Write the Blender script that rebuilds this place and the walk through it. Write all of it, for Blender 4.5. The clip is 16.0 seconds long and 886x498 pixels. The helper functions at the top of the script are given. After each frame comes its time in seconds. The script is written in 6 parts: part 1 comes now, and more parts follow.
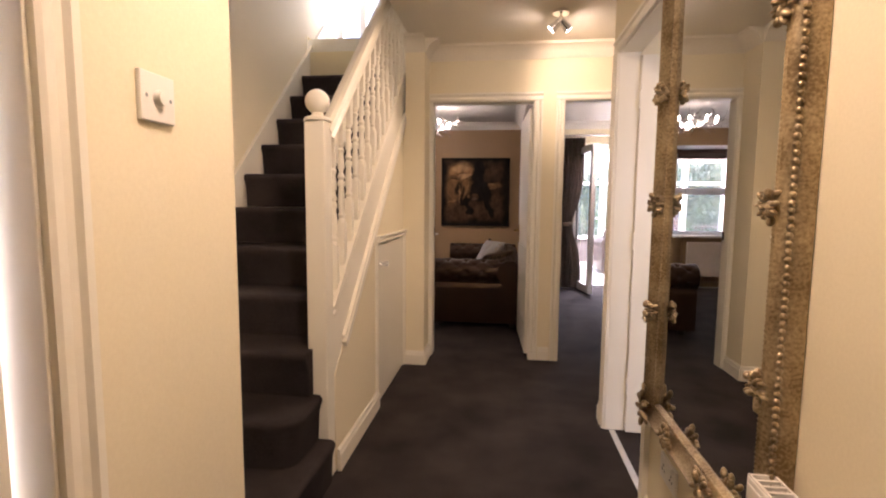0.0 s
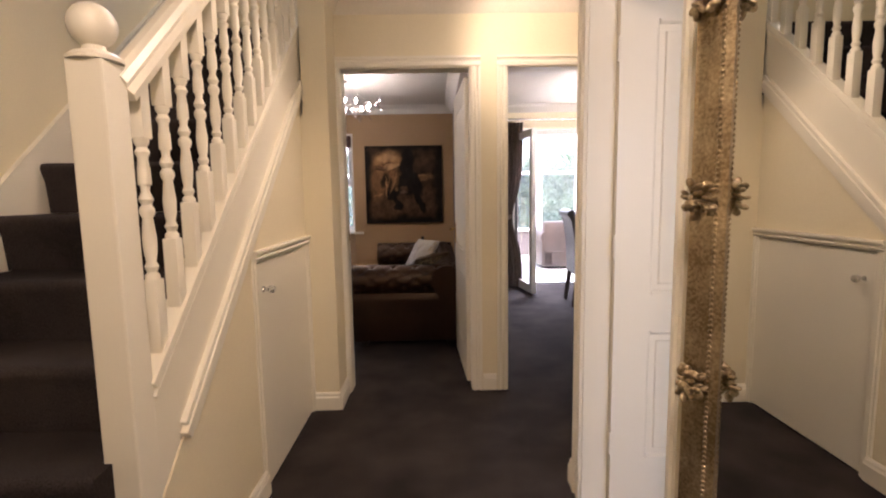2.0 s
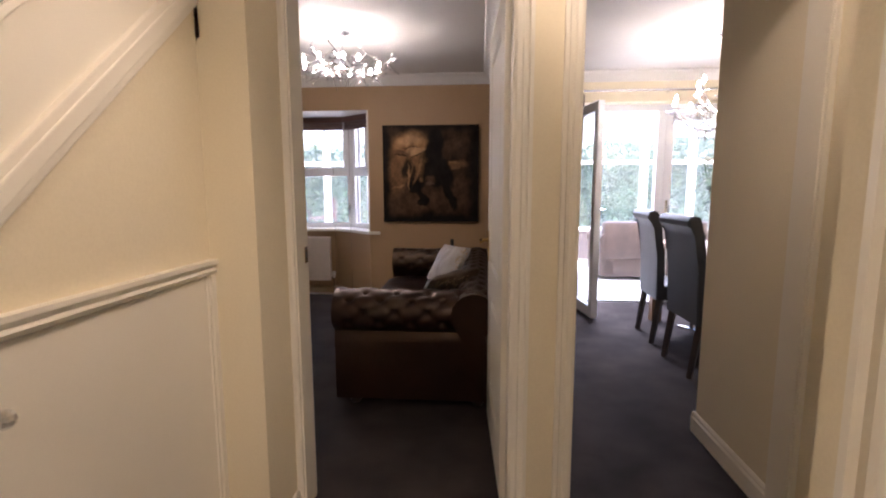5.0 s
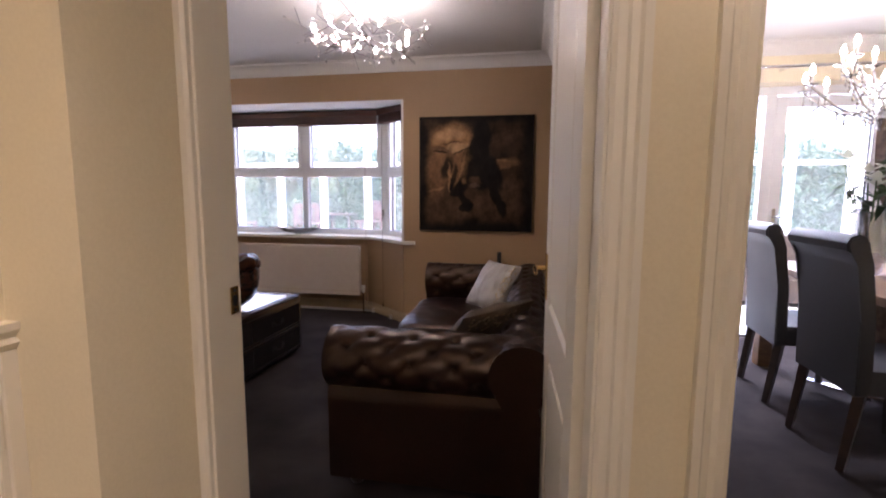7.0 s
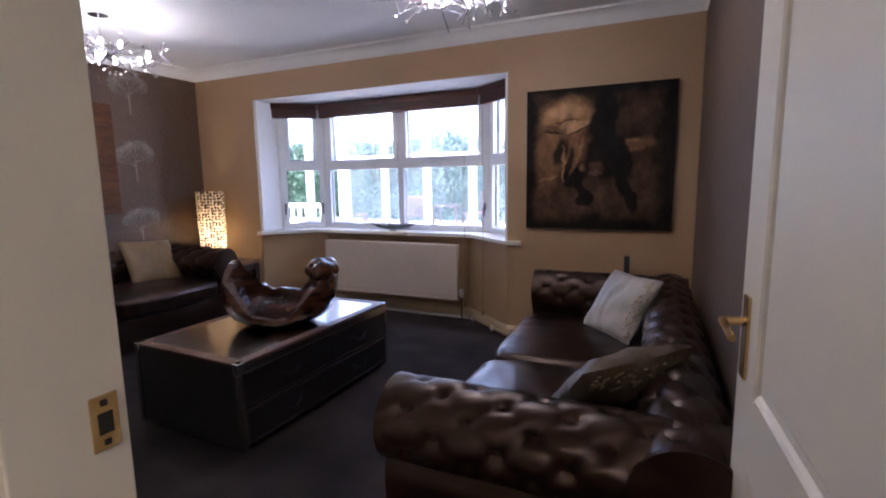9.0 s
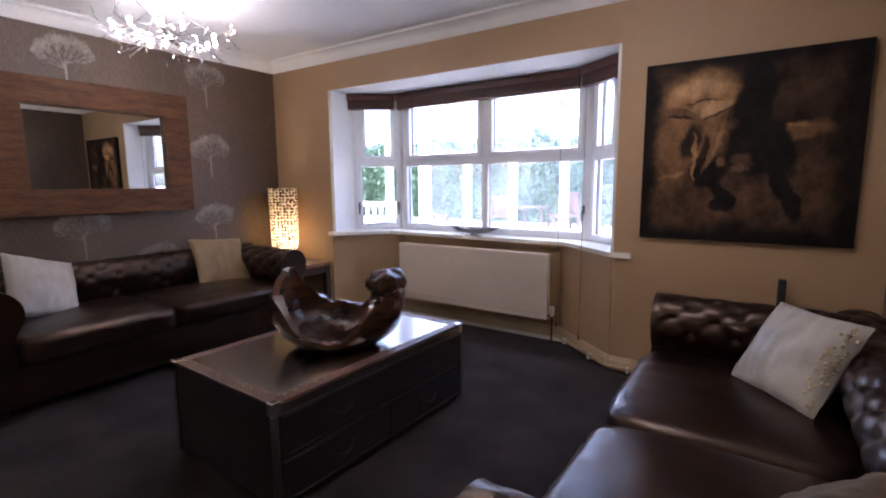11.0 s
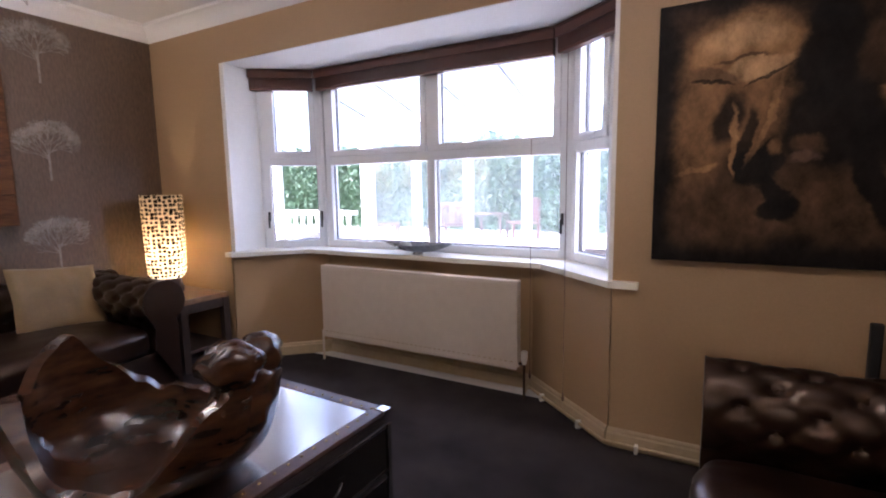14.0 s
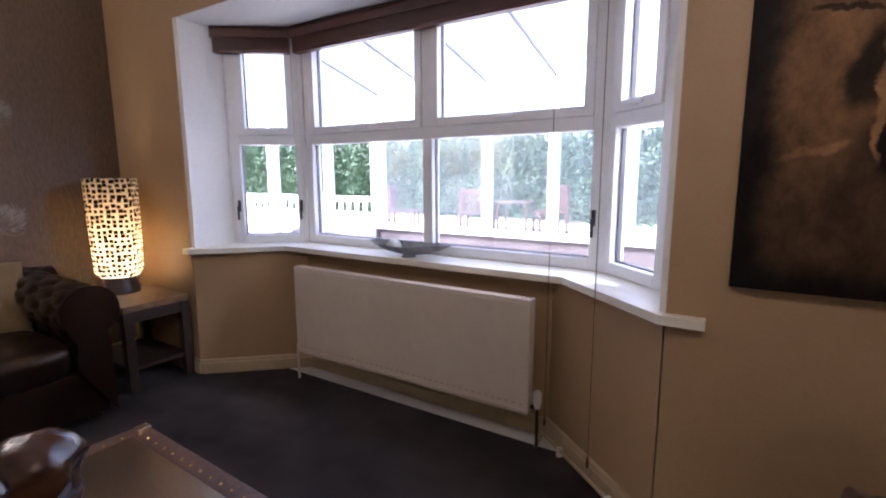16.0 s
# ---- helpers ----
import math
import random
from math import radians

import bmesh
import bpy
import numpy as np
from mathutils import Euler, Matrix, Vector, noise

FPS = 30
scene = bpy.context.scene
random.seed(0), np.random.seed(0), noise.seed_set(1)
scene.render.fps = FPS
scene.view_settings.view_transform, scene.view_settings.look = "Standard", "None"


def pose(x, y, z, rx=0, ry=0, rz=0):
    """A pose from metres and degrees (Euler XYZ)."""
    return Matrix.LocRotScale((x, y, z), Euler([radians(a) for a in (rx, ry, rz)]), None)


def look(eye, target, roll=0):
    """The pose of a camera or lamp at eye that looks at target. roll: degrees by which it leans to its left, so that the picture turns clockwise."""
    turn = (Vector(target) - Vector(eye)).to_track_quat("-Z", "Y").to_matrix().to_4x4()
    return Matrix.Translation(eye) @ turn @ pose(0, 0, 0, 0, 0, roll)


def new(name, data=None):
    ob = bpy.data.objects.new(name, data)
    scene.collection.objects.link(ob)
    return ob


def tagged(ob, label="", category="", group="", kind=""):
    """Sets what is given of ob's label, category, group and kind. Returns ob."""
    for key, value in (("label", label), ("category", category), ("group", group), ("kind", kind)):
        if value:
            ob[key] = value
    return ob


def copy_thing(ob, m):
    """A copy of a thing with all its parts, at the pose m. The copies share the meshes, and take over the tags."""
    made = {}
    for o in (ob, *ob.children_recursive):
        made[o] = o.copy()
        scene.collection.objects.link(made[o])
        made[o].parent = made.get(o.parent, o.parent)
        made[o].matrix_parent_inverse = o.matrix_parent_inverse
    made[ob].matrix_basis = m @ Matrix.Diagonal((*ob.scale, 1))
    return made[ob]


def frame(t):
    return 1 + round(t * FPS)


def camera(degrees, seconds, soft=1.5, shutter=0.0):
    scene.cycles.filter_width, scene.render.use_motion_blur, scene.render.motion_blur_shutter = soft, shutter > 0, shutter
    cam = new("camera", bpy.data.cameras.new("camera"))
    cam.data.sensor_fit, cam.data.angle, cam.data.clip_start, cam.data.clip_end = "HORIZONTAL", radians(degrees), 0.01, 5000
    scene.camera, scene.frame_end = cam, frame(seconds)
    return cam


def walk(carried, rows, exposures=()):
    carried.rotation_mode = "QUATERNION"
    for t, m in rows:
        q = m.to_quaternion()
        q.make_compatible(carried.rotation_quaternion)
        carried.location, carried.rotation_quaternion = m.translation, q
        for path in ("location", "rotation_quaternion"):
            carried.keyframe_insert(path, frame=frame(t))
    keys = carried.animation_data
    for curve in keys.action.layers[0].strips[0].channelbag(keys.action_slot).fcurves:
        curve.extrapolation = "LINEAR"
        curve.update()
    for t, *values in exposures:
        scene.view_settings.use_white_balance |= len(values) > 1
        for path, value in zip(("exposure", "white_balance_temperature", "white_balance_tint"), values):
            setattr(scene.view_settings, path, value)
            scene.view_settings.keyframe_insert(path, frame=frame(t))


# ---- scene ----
cam = camera(85.9, 16.0, 2.1)
PATH = [
    (0, (0.069, -0.012, 1.231), (-0.177, 1.963, 1.041), 0.5),
    (0.5, (0.058, 0.172, 1.237), (-0.094, 2.154, 1.021), 0.4),
    (1, (0.067, 0.368, 1.231), (0.022, 2.356, 1.022), -0.2),
    (1.5, (0.073, 0.585, 1.233), (0.087, 2.574, 1.027), -0.6),
    (2, (0.079, 0.788, 1.247), (0.103, 2.776, 1.025), -0.9),
    (2.5, (0.072, 0.997, 1.253), (0.101, 2.984, 1.026), -0.5),
    (3, (0.078, 1.210, 1.256), (0.090, 3.196, 1.024), -0.2),
    (3.5, (0.100, 1.431, 1.250), (0.088, 3.416, 1.008), -0.0),
    (4, (0.136, 1.647, 1.259), (0.069, 3.629, 0.999), 0.1),
    (6.5, (0.194, 2.692, 1.251), (-0.099, 4.656, 1.012), -0.1),
    (7, (0.176, 2.887, 1.249), (-0.194, 4.838, 1.009), 0.3),
    (7.5, (0.143, 3.080, 1.243), (-0.306, 5.012, 0.990), 0.4),
    (8, (0.114, 3.225, 1.251), (-0.420, 5.136, 1.002), 0.3),
    (8.5, (0.101, 3.370, 1.256), (-0.557, 5.240, 0.991), -0.2),
    (9, (0.060, 3.537, 1.258), (-0.751, 5.344, 0.978), -0.9),
    (9.5, (0.024, 3.655, 1.272), (-0.930, 5.392, 1.000), -1.0),
    (10, (-0.067, 3.764, 1.259), (-1.118, 5.447, 1.007), -0.6),
    (12.5, (-0.431, 4.504, 1.222), (-1.555, 6.129, 0.913), -0.6),
    (13, (-0.523, 4.650, 1.214), (-1.579, 6.328, 0.946), 0.3),
    (13.5, (-0.604, 4.802, 1.211), (-1.594, 6.524, 0.979), 0.1),
    (14, (-0.664, 4.967, 1.205), (-1.621, 6.705, 0.956), -0.9),
    (14.5, (-0.707, 5.123, 1.202), (-1.658, 6.863, 0.939), -1.4),
    (15, (-0.751, 5.277, 1.209), (-1.707, 7.015, 0.948), -0.3),
    (15.5, (-0.796, 5.461, 1.211), (-1.800, 7.169, 0.937), 0.3),
    (16, (-0.838, 5.615, 1.209), (-1.892, 7.287, 0.902), -0.2),
]
EXPOSURES = [(0.0, 2.8, 6400, 30), (2.5, 2.75, 6100, 26), (4.2, 2.70, 5950, 26), (6.5, 2.64, 5850, 29), (8.0, 2.62, 5650, 31), (9.0, 2.70, 5100, 26), (10.2, 2.92, 5200, 26), (12.5, 2.94, 5550, 28), (15.0, 2.78, 5600, 26), (16.0, 2.60, 5600, 26)]
walk(cam, [(t, look(eye, target, roll)) for t, eye, target, roll in PATH], EXPOSURES)

# ---- world, sun, exposure ----
world = bpy.data.worlds.new("sky")
scene.world = world
world.use_nodes = True
_n = world.node_tree.nodes
_sky = _n.new("ShaderNodeTexSky")
_sky.sky_type, _sky.sun_disc = "NISHITA", False
_sky.sun_elevation, _sky.sun_rotation = radians(48), radians(200)
_sky.air_density, _sky.dust_density = 1.0, 3.0
world.node_tree.links.new(_sky.outputs[0], _n["Background"].inputs[0])
_n["Background"].inputs[1].default_value = 0.15
sun = new("sun", bpy.data.lights.new("sun", "SUN"))
sun.data.energy, sun.data.angle, sun.data.color = 4.5, radians(12), (1, 0.95, 0.88)
sun.matrix_world = look((0, 0, 20), (0 + 20 * math.sin(radians(20)) * 0.9, 20 * math.cos(radians(20)) * 0.9, 0))


def lamp(name, place, watts, colour=(1, 0.78, 0.5), radius=0.03):
    ob = new(name, bpy.data.lights.new(name, "POINT"))
    ob.data.energy, ob.data.color, ob.data.shadow_soft_size = watts, colour, radius
    ob.location = place
    return ob


def spot(name, eye, target, watts, angle, colour=(1, 0.78, 0.5)):
    ob = new(name, bpy.data.lights.new(name, "SPOT"))
    ob.data.energy, ob.data.color, ob.data.shadow_soft_size = watts, colour, 0.10
    ob.data.spot_size, ob.data.spot_blend = radians(angle), 0.6
    ob.matrix_world = look(eye, target)
    return ob


WARM = (1, 0.80, 0.56)
lamp("chandelier_light_a", (-0.85, 5.70, 2.12), 1.1, (1, 0.80, 0.56), 0.03)
lamp("chandelier_light_b", (-3.40, 5.68, 2.12), 0.88, (1, 0.80, 0.56), 0.03)
lamp("table_lamp_light", (-4.06, 6.99, 0.78), 1.7, (1, 0.72, 0.36), 0.05)
lamp("dining_light", (2.02, 5.93, 1.90), 2.2, (1, 0.86, 0.68), 0.05)
spot("hall_spot_a", (0.40, 3.10, 2.31), (0.75, 3.74, 2.15), 4.4, 96, WARM)
spot("hall_spot_b", (0.30, 2.95, 2.31), (-0.6, 2.2, 0.9), 6.6, 116, WARM)
# next two: unseen fitting, added because the near hall walls are bright
spot("unseen_hall_spot_c", (0.10, 0.60, 2.31), (-0.56, 0.9, 1.0), 5.2, 140, WARM)
spot("unseen_hall_spot_d", (0.10, 0.75, 2.31), (0.4, 1.9, 0.4), 7.5, 150, WARM)


def daylight_fill(name, eye, target, watts, w, h):
    ob = new(name, bpy.data.lights.new(name, "AREA"))
    ob.data.shape, ob.data.size, ob.data.size_y = "RECTANGLE", w, h
    ob.data.energy, ob.data.color = watts, (0.92, 0.96, 1.0)
    ob.matrix_world = look(eye, target)
    return ob


# area lamps hidden under the roof glazing, added to brighten dining room and bay
daylight_fill("roof_fill_dining", (2.05, 8.3, 2.62), (2.05, 5.6, 0), 80, 2.4, 0.5)
daylight_fill("roof_fill_bay", (-2.25, 8.1, 2.62), (-1.9, 5.6, 0), 6, 2.0, 0.5)
# area lamps added in the landing and side-room windows to boost sky light
daylight_fill("window_boost_landing", (-1.25, 4.40, 3.30), (-1.0, 2.2, 1.6), 3.0, 0.36, 1.2)
daylight_fill("window_boost_side_room", (1.55, -1.40, 1.45), (1.3, 2.5, 1.0), 3.4, 1.3, 1.1)

# ---- materials ----


def mat(name, c1, c2=None, rough=0.6, scale=60, big=2.5, bump=0.15, metal=0.0, spec=0.5, dist=0.003, coat=0.0, stretch=(1, 1, 1), detail=6, vary=0.0, sheen=0.0):
    """Two-scale procedural surface: fine grain between two colours, wide soft wear, relief and uneven gloss."""
    m = bpy.data.materials.new(name)
    m.use_nodes = True
    nt = m.node_tree
    N, L = nt.nodes, nt.links
    b = N["Principled BSDF"]
    c2 = c2 or tuple(v * 0.86 for v in c1)
    tc, mp = N.new("ShaderNodeTexCoord"), N.new("ShaderNodeMapping")
    mp.inputs["Scale"].default_value = stretch
    L.new(tc.outputs["Object"], mp.inputs[0])
    fine, wide = N.new("ShaderNodeTexNoise"), N.new("ShaderNodeTexNoise")
    for tex, s, d in ((fine, scale, detail), (wide, big, 3)):
        tex.inputs["Scale"].default_value, tex.inputs["Detail"].default_value = s, d
        L.new(mp.outputs[0], tex.inputs["Vector"])
    add = N.new("ShaderNodeMath")
    add.operation = "MULTIPLY_ADD"
    L.new(wide.outputs[0], add.inputs[0])
    add.inputs[1].default_value = 1.0
    half = N.new("ShaderNodeMath")
    half.operation = "SUBTRACT"
    L.new(fine.outputs[0], half.inputs[0])
    half.inputs[1].default_value = 0.5
    L.new(half.outputs[0], add.inputs[2])
    ramp = N.new("ShaderNodeValToRGB")
    ramp.color_ramp.elements[0].position, ramp.color_ramp.elements[1].position = 0.25, 0.75
    ramp.color_ramp.elements[0].color, ramp.color_ramp.elements[1].color = (*c2, 1), (*c1, 1)
    L.new(add.outputs[0], ramp.inputs[0])
    colour = ramp.outputs[0]
    if vary:
        oi, hs = N.new("ShaderNodeObjectInfo"), N.new("ShaderNodeHueSaturation")
        mr = N.new("ShaderNodeMapRange")
        mr.inputs[3].default_value, mr.inputs[4].default_value = 1 - vary, 1 + vary
        L.new(oi.outputs["Random"], mr.inputs[0])
        L.new(mr.outputs[0], hs.inputs["Value"])
        L.new(colour, hs.inputs["Color"])
        colour = hs.outputs[0]
    L.new(colour, b.inputs["Base Color"])
    rr = N.new("ShaderNodeMapRange")
    rr.inputs[3].default_value, rr.inputs[4].default_value = max(rough - 0.08, 0.02), min(rough + 0.1, 1)
    L.new(wide.outputs[0], rr.inputs[0])
    L.new(rr.outputs[0], b.inputs["Roughness"])
    b.inputs["Metallic"].default_value, b.inputs["Specular IOR Level"].default_value = metal, spec
    b.inputs["Coat Weight"].default_value = coat
    b.inputs["Coat Roughness"].default_value = 0.15
    b.inputs["Sheen Weight"].default_value = sheen
    if bump:
        bp = N.new("ShaderNodeBump")
        bp.inputs["Strength"].default_value, bp.inputs["Distance"].default_value = bump, dist
        L.new(fine.outputs[0], bp.inputs["Height"])
        L.new(bp.outputs[0], b.inputs["Normal"])
    return m


def glow(name, colour, strength):
    m = bpy.data.materials.new(name)
    m.use_nodes = True
    b = m.node_tree.nodes["Principled BSDF"]
    b.inputs["Base Color"].default_value = (*colour, 1)
    b.inputs["Emission Color"].default_value = (*colour, 1)
    b.inputs["Emission Strength"].default_value = strength
    return m


def pane_material(name, tint=(1, 1, 1), gloss=0.03):
    m = bpy.data.materials.new(name)
    m.use_nodes = True
    nt = m.node_tree
    nt.nodes.remove(nt.nodes["Principled BSDF"])
    tr, gl, mx = nt.nodes.new("ShaderNodeBsdfTransparent"), nt.nodes.new("ShaderNodeBsdfGlossy"), nt.nodes.new("ShaderNodeMixShader")
    lw, pw, sc = nt.nodes.new("ShaderNodeLayerWeight"), nt.nodes.new("ShaderNodeMath"), nt.nodes.new("ShaderNodeMath")
    lw.inputs[0].default_value = 0.5
    pw.operation, sc.operation = "POWER", "MULTIPLY_ADD"
    pw.inputs[1].default_value, sc.inputs[1].default_value, sc.inputs[2].default_value = 4.0, 0.6, gloss
    nt.links.new(lw.outputs["Facing"], pw.inputs[0])
    nt.links.new(pw.outputs[0], sc.inputs[0])
    tr.inputs[0].default_value = (*tint, 1)
    gl.inputs["Roughness"].default_value = 0.02
    nt.links.new(sc.outputs[0], mx.inputs[0])
    nt.links.new(tr.outputs[0], mx.inputs[1])
    nt.links.new(gl.outputs[0], mx.inputs[2])
    nt.links.new(mx.outputs[0], nt.nodes["Material Output"].inputs[0])
    return m


M_CREAM = mat("cream_wall_paint", (0.80, 0.715, 0.52), (0.75, 0.665, 0.47), 0.75, 140, 1.2, 0.12, dist=0.0012)
M_BEIGE = mat("beige_wall_paint", (0.41, 0.268, 0.138), (0.37, 0.240, 0.120), 0.55, 140, 1.2, 0.12, dist=0.0012)
M_CEIL = mat("ceiling_paint", (0.80, 0.78, 0.74), (0.74, 0.72, 0.68), 0.85, 90, 2, 0.3, dist=0.002)
M_CEILH = mat("hall_ceiling_paint", (0.80, 0.74, 0.62), (0.75, 0.69, 0.57), 0.85, 90, 2, 0.3, dist=0.002)
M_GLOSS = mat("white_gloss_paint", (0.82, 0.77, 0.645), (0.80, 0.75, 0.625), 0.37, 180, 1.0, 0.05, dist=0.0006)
M_UPVC = mat("white_upvc", (0.80, 0.81, 0.82), (0.77, 0.78, 0.80), 0.38, 20, 3, 0.03)
M_CARPET = mat("dark_carpet", (0.062, 0.050, 0.048), (0.018, 0.0145, 0.0145), 0.92, 300, 3.2, 0.9, spec=0.12, dist=0.005)
M_LEATHER = mat("brown_leather", (0.020, 0.0085, 0.0055), (0.0065, 0.0034, 0.0028), 0.31, 120, 5, 0.35, dist=0.0015, coat=0.22)
M_LEATHER.node_tree.nodes["Principled BSDF"].inputs["Specular Tint"].default_value = (1.0, 0.68, 0.46, 1)
M_CHAIR = mat("charcoal_leather", (0.026, 0.026, 0.030), (0.015, 0.015, 0.018), 0.48, 160, 5, 0.3, dist=0.001)
M_OAK = mat("oak_wood", (0.23, 0.125, 0.055), (0.13, 0.065, 0.028), 0.42, 30, 4, 0.2, stretch=(1, 6, 6), dist=0.001)
M_DARKWOOD = mat("dark_stained_wood", (0.045, 0.025, 0.016), (0.022, 0.013, 0.009), 0.38, 30, 4, 0.2, stretch=(1, 5, 5), dist=0.001)
M_BLIND = mat("mahogany_blind_wood", (0.115, 0.040, 0.022), (0.065, 0.023, 0.014), 0.4, 40, 4, 0.2, stretch=(1, 8, 8), dist=0.001)
M_ROOT = mat("polished_root_wood", (0.085, 0.031, 0.013), (0.020, 0.009, 0.0055), 0.19, 14, 5, 0.4, stretch=(1, 1, 3), dist=0.008, coat=0.12)
M_STEEL = mat("brushed_steel_sheet", (0.60, 0.57, 0.54), (0.53, 0.505, 0.48), 0.19, 300, 2, 0.0, metal=1.0)
M_CHROME = mat("chrome", (0.82, 0.82, 0.84), (0.75, 0.75, 0.77), 0.1, 30, 4, 0.02, metal=1.0)
M_BRASS = mat("brass", (0.72, 0.50, 0.20), (0.55, 0.36, 0.13), 0.18, 40, 6, 0.05, metal=1.0)
M_RIVET = mat("leather_strap", (0.13, 0.06, 0.035), (0.07, 0.032, 0.02), 0.4, 90, 6, 0.3, dist=0.001)
M_TRUNK = mat("black_trunk_leather", (0.025, 0.021, 0.021), (0.012, 0.0102, 0.0105), 0.34, 120, 5, 0.3, dist=0.0012)
M_SILVERLEAF = mat("aged_silver_gilt", (0.52, 0.42, 0.27), (0.20, 0.145, 0.08), 0.33, 150, 11, 0.6, metal=0.85, dist=0.002)
M_MIRROR = mat("mirror_glass", (0.74, 0.75, 0.74), (0.73, 0.74, 0.73), 0.1, 5, 3, 0.0, metal=1.0)
M_MIRROR.node_tree.nodes["Map Range"].inputs[3].default_value = 0.0
M_MIRROR.node_tree.nodes["Map Range"].inputs[4].default_value = 0.01
M_GLASS = pane_material("window_glass")
# white translucent share mixed in as the washed-out glare over the garden
M_HAZY = pane_material("glare_veiled_glass")
_nt = M_HAZY.node_tree
_df, _mx = _nt.nodes.new("ShaderNodeBsdfTranslucent"), _nt.nodes.new("ShaderNodeMixShader")
_df.inputs[0].default_value, _mx.inputs[0].default_value = (0.88, 0.93, 0.92, 1), 0.07
_nt.links.new(_nt.nodes["Mix Shader"].outputs[0], _mx.inputs[1])
_nt.links.new(_df.outputs[0], _mx.inputs[2])
_nt.links.new(_mx.outputs[0], _nt.nodes["Material Output"].inputs[0])
M_CRYSTAL = pane_material("crystal", (0.97, 0.98, 1.0), 0.45)
M_RAD = mat("radiator_enamel", (0.74, 0.70, 0.64), (0.71, 0.67, 0.61), 0.38, 20, 3, 0.03)
# lounge radiator enamel darkened to tan, putting the room's warm light into it
M_RADTINT = mat("room_lit_radiator_enamel", (0.66, 0.57, 0.47), (0.62, 0.53, 0.43), 0.38, 20, 3, 0.03)
M_SEAL = mat("grey_rubber_seal", (0.16, 0.16, 0.17), None, 0.5)
M_COPPER = mat("tarnished_copper", (0.10, 0.055, 0.035), (0.06, 0.035, 0.025), 0.45, 30, 6, 0.1, metal=0.7)
M_PLASTIC = mat("white_plastic", (0.78, 0.75, 0.68), (0.75, 0.72, 0.65), 0.38, 20, 3, 0.02)
M_SILK = mat("champagne_satin", (0.42, 0.385, 0.33), (0.31, 0.28, 0.24), 0.38, 200, 8, 0.2, dist=0.001, sheen=0.4)
M_GOLDCLOTH = mat("gold_cushion_fabric", (0.225, 0.148, 0.058), (0.155, 0.10, 0.038), 0.5, 200, 8, 0.3, dist=0.001, sheen=0.3)
M_OLIVECLOTH = mat("bronze_sequin_fabric", (0.16, 0.12, 0.075), (0.07, 0.05, 0.03), 0.4, 160, 8, 0.4, dist=0.002, metal=0.2)
M_BULB = glow("lit_bulb", (1, 0.9, 0.75), 30)
M_BLACK = mat("black_rubber", (0.02, 0.02, 0.02), None, 0.5)
M_CURTAIN = mat("brown_patterned_curtain", (0.20, 0.14, 0.105), (0.08, 0.054, 0.04), 0.7, 25, 6, 0.3, dist=0.002, sheen=0.3)
M_TILE = mat("pale_tile", (0.62, 0.60, 0.56), (0.55, 0.53, 0.50), 0.4, 30, 2, 0.05)
M_PAVING = mat("pale_paving", (0.50, 0.48, 0.45), (0.38, 0.37, 0.35), 0.8, 40, 1, 0.3)
M_LEAF = mat("leaf_green", (0.070, 0.120, 0.065), (0.035, 0.080, 0.045), 0.5, 30, 1.5, 0.2, vary=0.3)
_nt = M_LEAF.node_tree
_tr, _mx = _nt.nodes.new("ShaderNodeBsdfTranslucent"), _nt.nodes.new("ShaderNodeMixShader")
_tr.inputs[0].default_value, _mx.inputs[0].default_value = (0.07, 0.125, 0.055, 1), 0.3
_nt.links.new(_nt.nodes["Principled BSDF"].outputs[0], _mx.inputs[1])
_nt.links.new(_tr.outputs[0], _mx.inputs[2])
_nt.links.new(_mx.outputs[0], _nt.nodes["Material Output"].inputs[0])
M_LILYLEAF = mat("lily_leaf", (0.05, 0.10, 0.025), (0.025, 0.06, 0.015), 0.4, 30, 6, 0.2)
M_PETAL = mat("white_petal", (0.80, 0.80, 0.74), (0.70, 0.72, 0.62), 0.5, 30, 6, 0.1)
M_PAPER = mat("brown_tree_wallpaper", (0.138, 0.088, 0.053), (0.072, 0.046, 0.028), 0.5, 90, 1.6, 0.2, dist=0.001, stretch=(1, 1, 0.3))
M_TREEPRINT = mat("silver_tree_print", (0.32, 0.27, 0.22), (0.17, 0.14, 0.11), 0.45, 30, 7, 0.1, metal=0.2)
M_FADED = mat("faded_garden_wood", (0.075, 0.038, 0.03), (0.045, 0.024, 0.02), 0.7, 30, 4, 0.3, stretch=(1, 6, 6))
M_MIRRORWOOD = mat("dark_rustic_oak", (0.135, 0.056, 0.020), (0.055, 0.022, 0.008), 0.6, 22, 4, 0.25, spec=0.25, stretch=(1, 1, 7), dist=0.0015)
# gloss paint pulled towards tan: bounce off the beige walls is in this colour
M_SKIRT = mat("bounce_tinted_gloss_paint", (0.50, 0.38, 0.225), (0.43, 0.325, 0.19), 0.38, 35, 2, 0.08, dist=0.001)
M_BRICK = mat("house_brick", (0.11, 0.098, 0.10), (0.07, 0.06, 0.062), 0.85, 30, 2, 0.4)
M_TIN = mat("pewter_bowl_metal", (0.40, 0.38, 0.36), (0.22, 0.20, 0.19), 0.28, 30, 10, 0.1, metal=0.5)

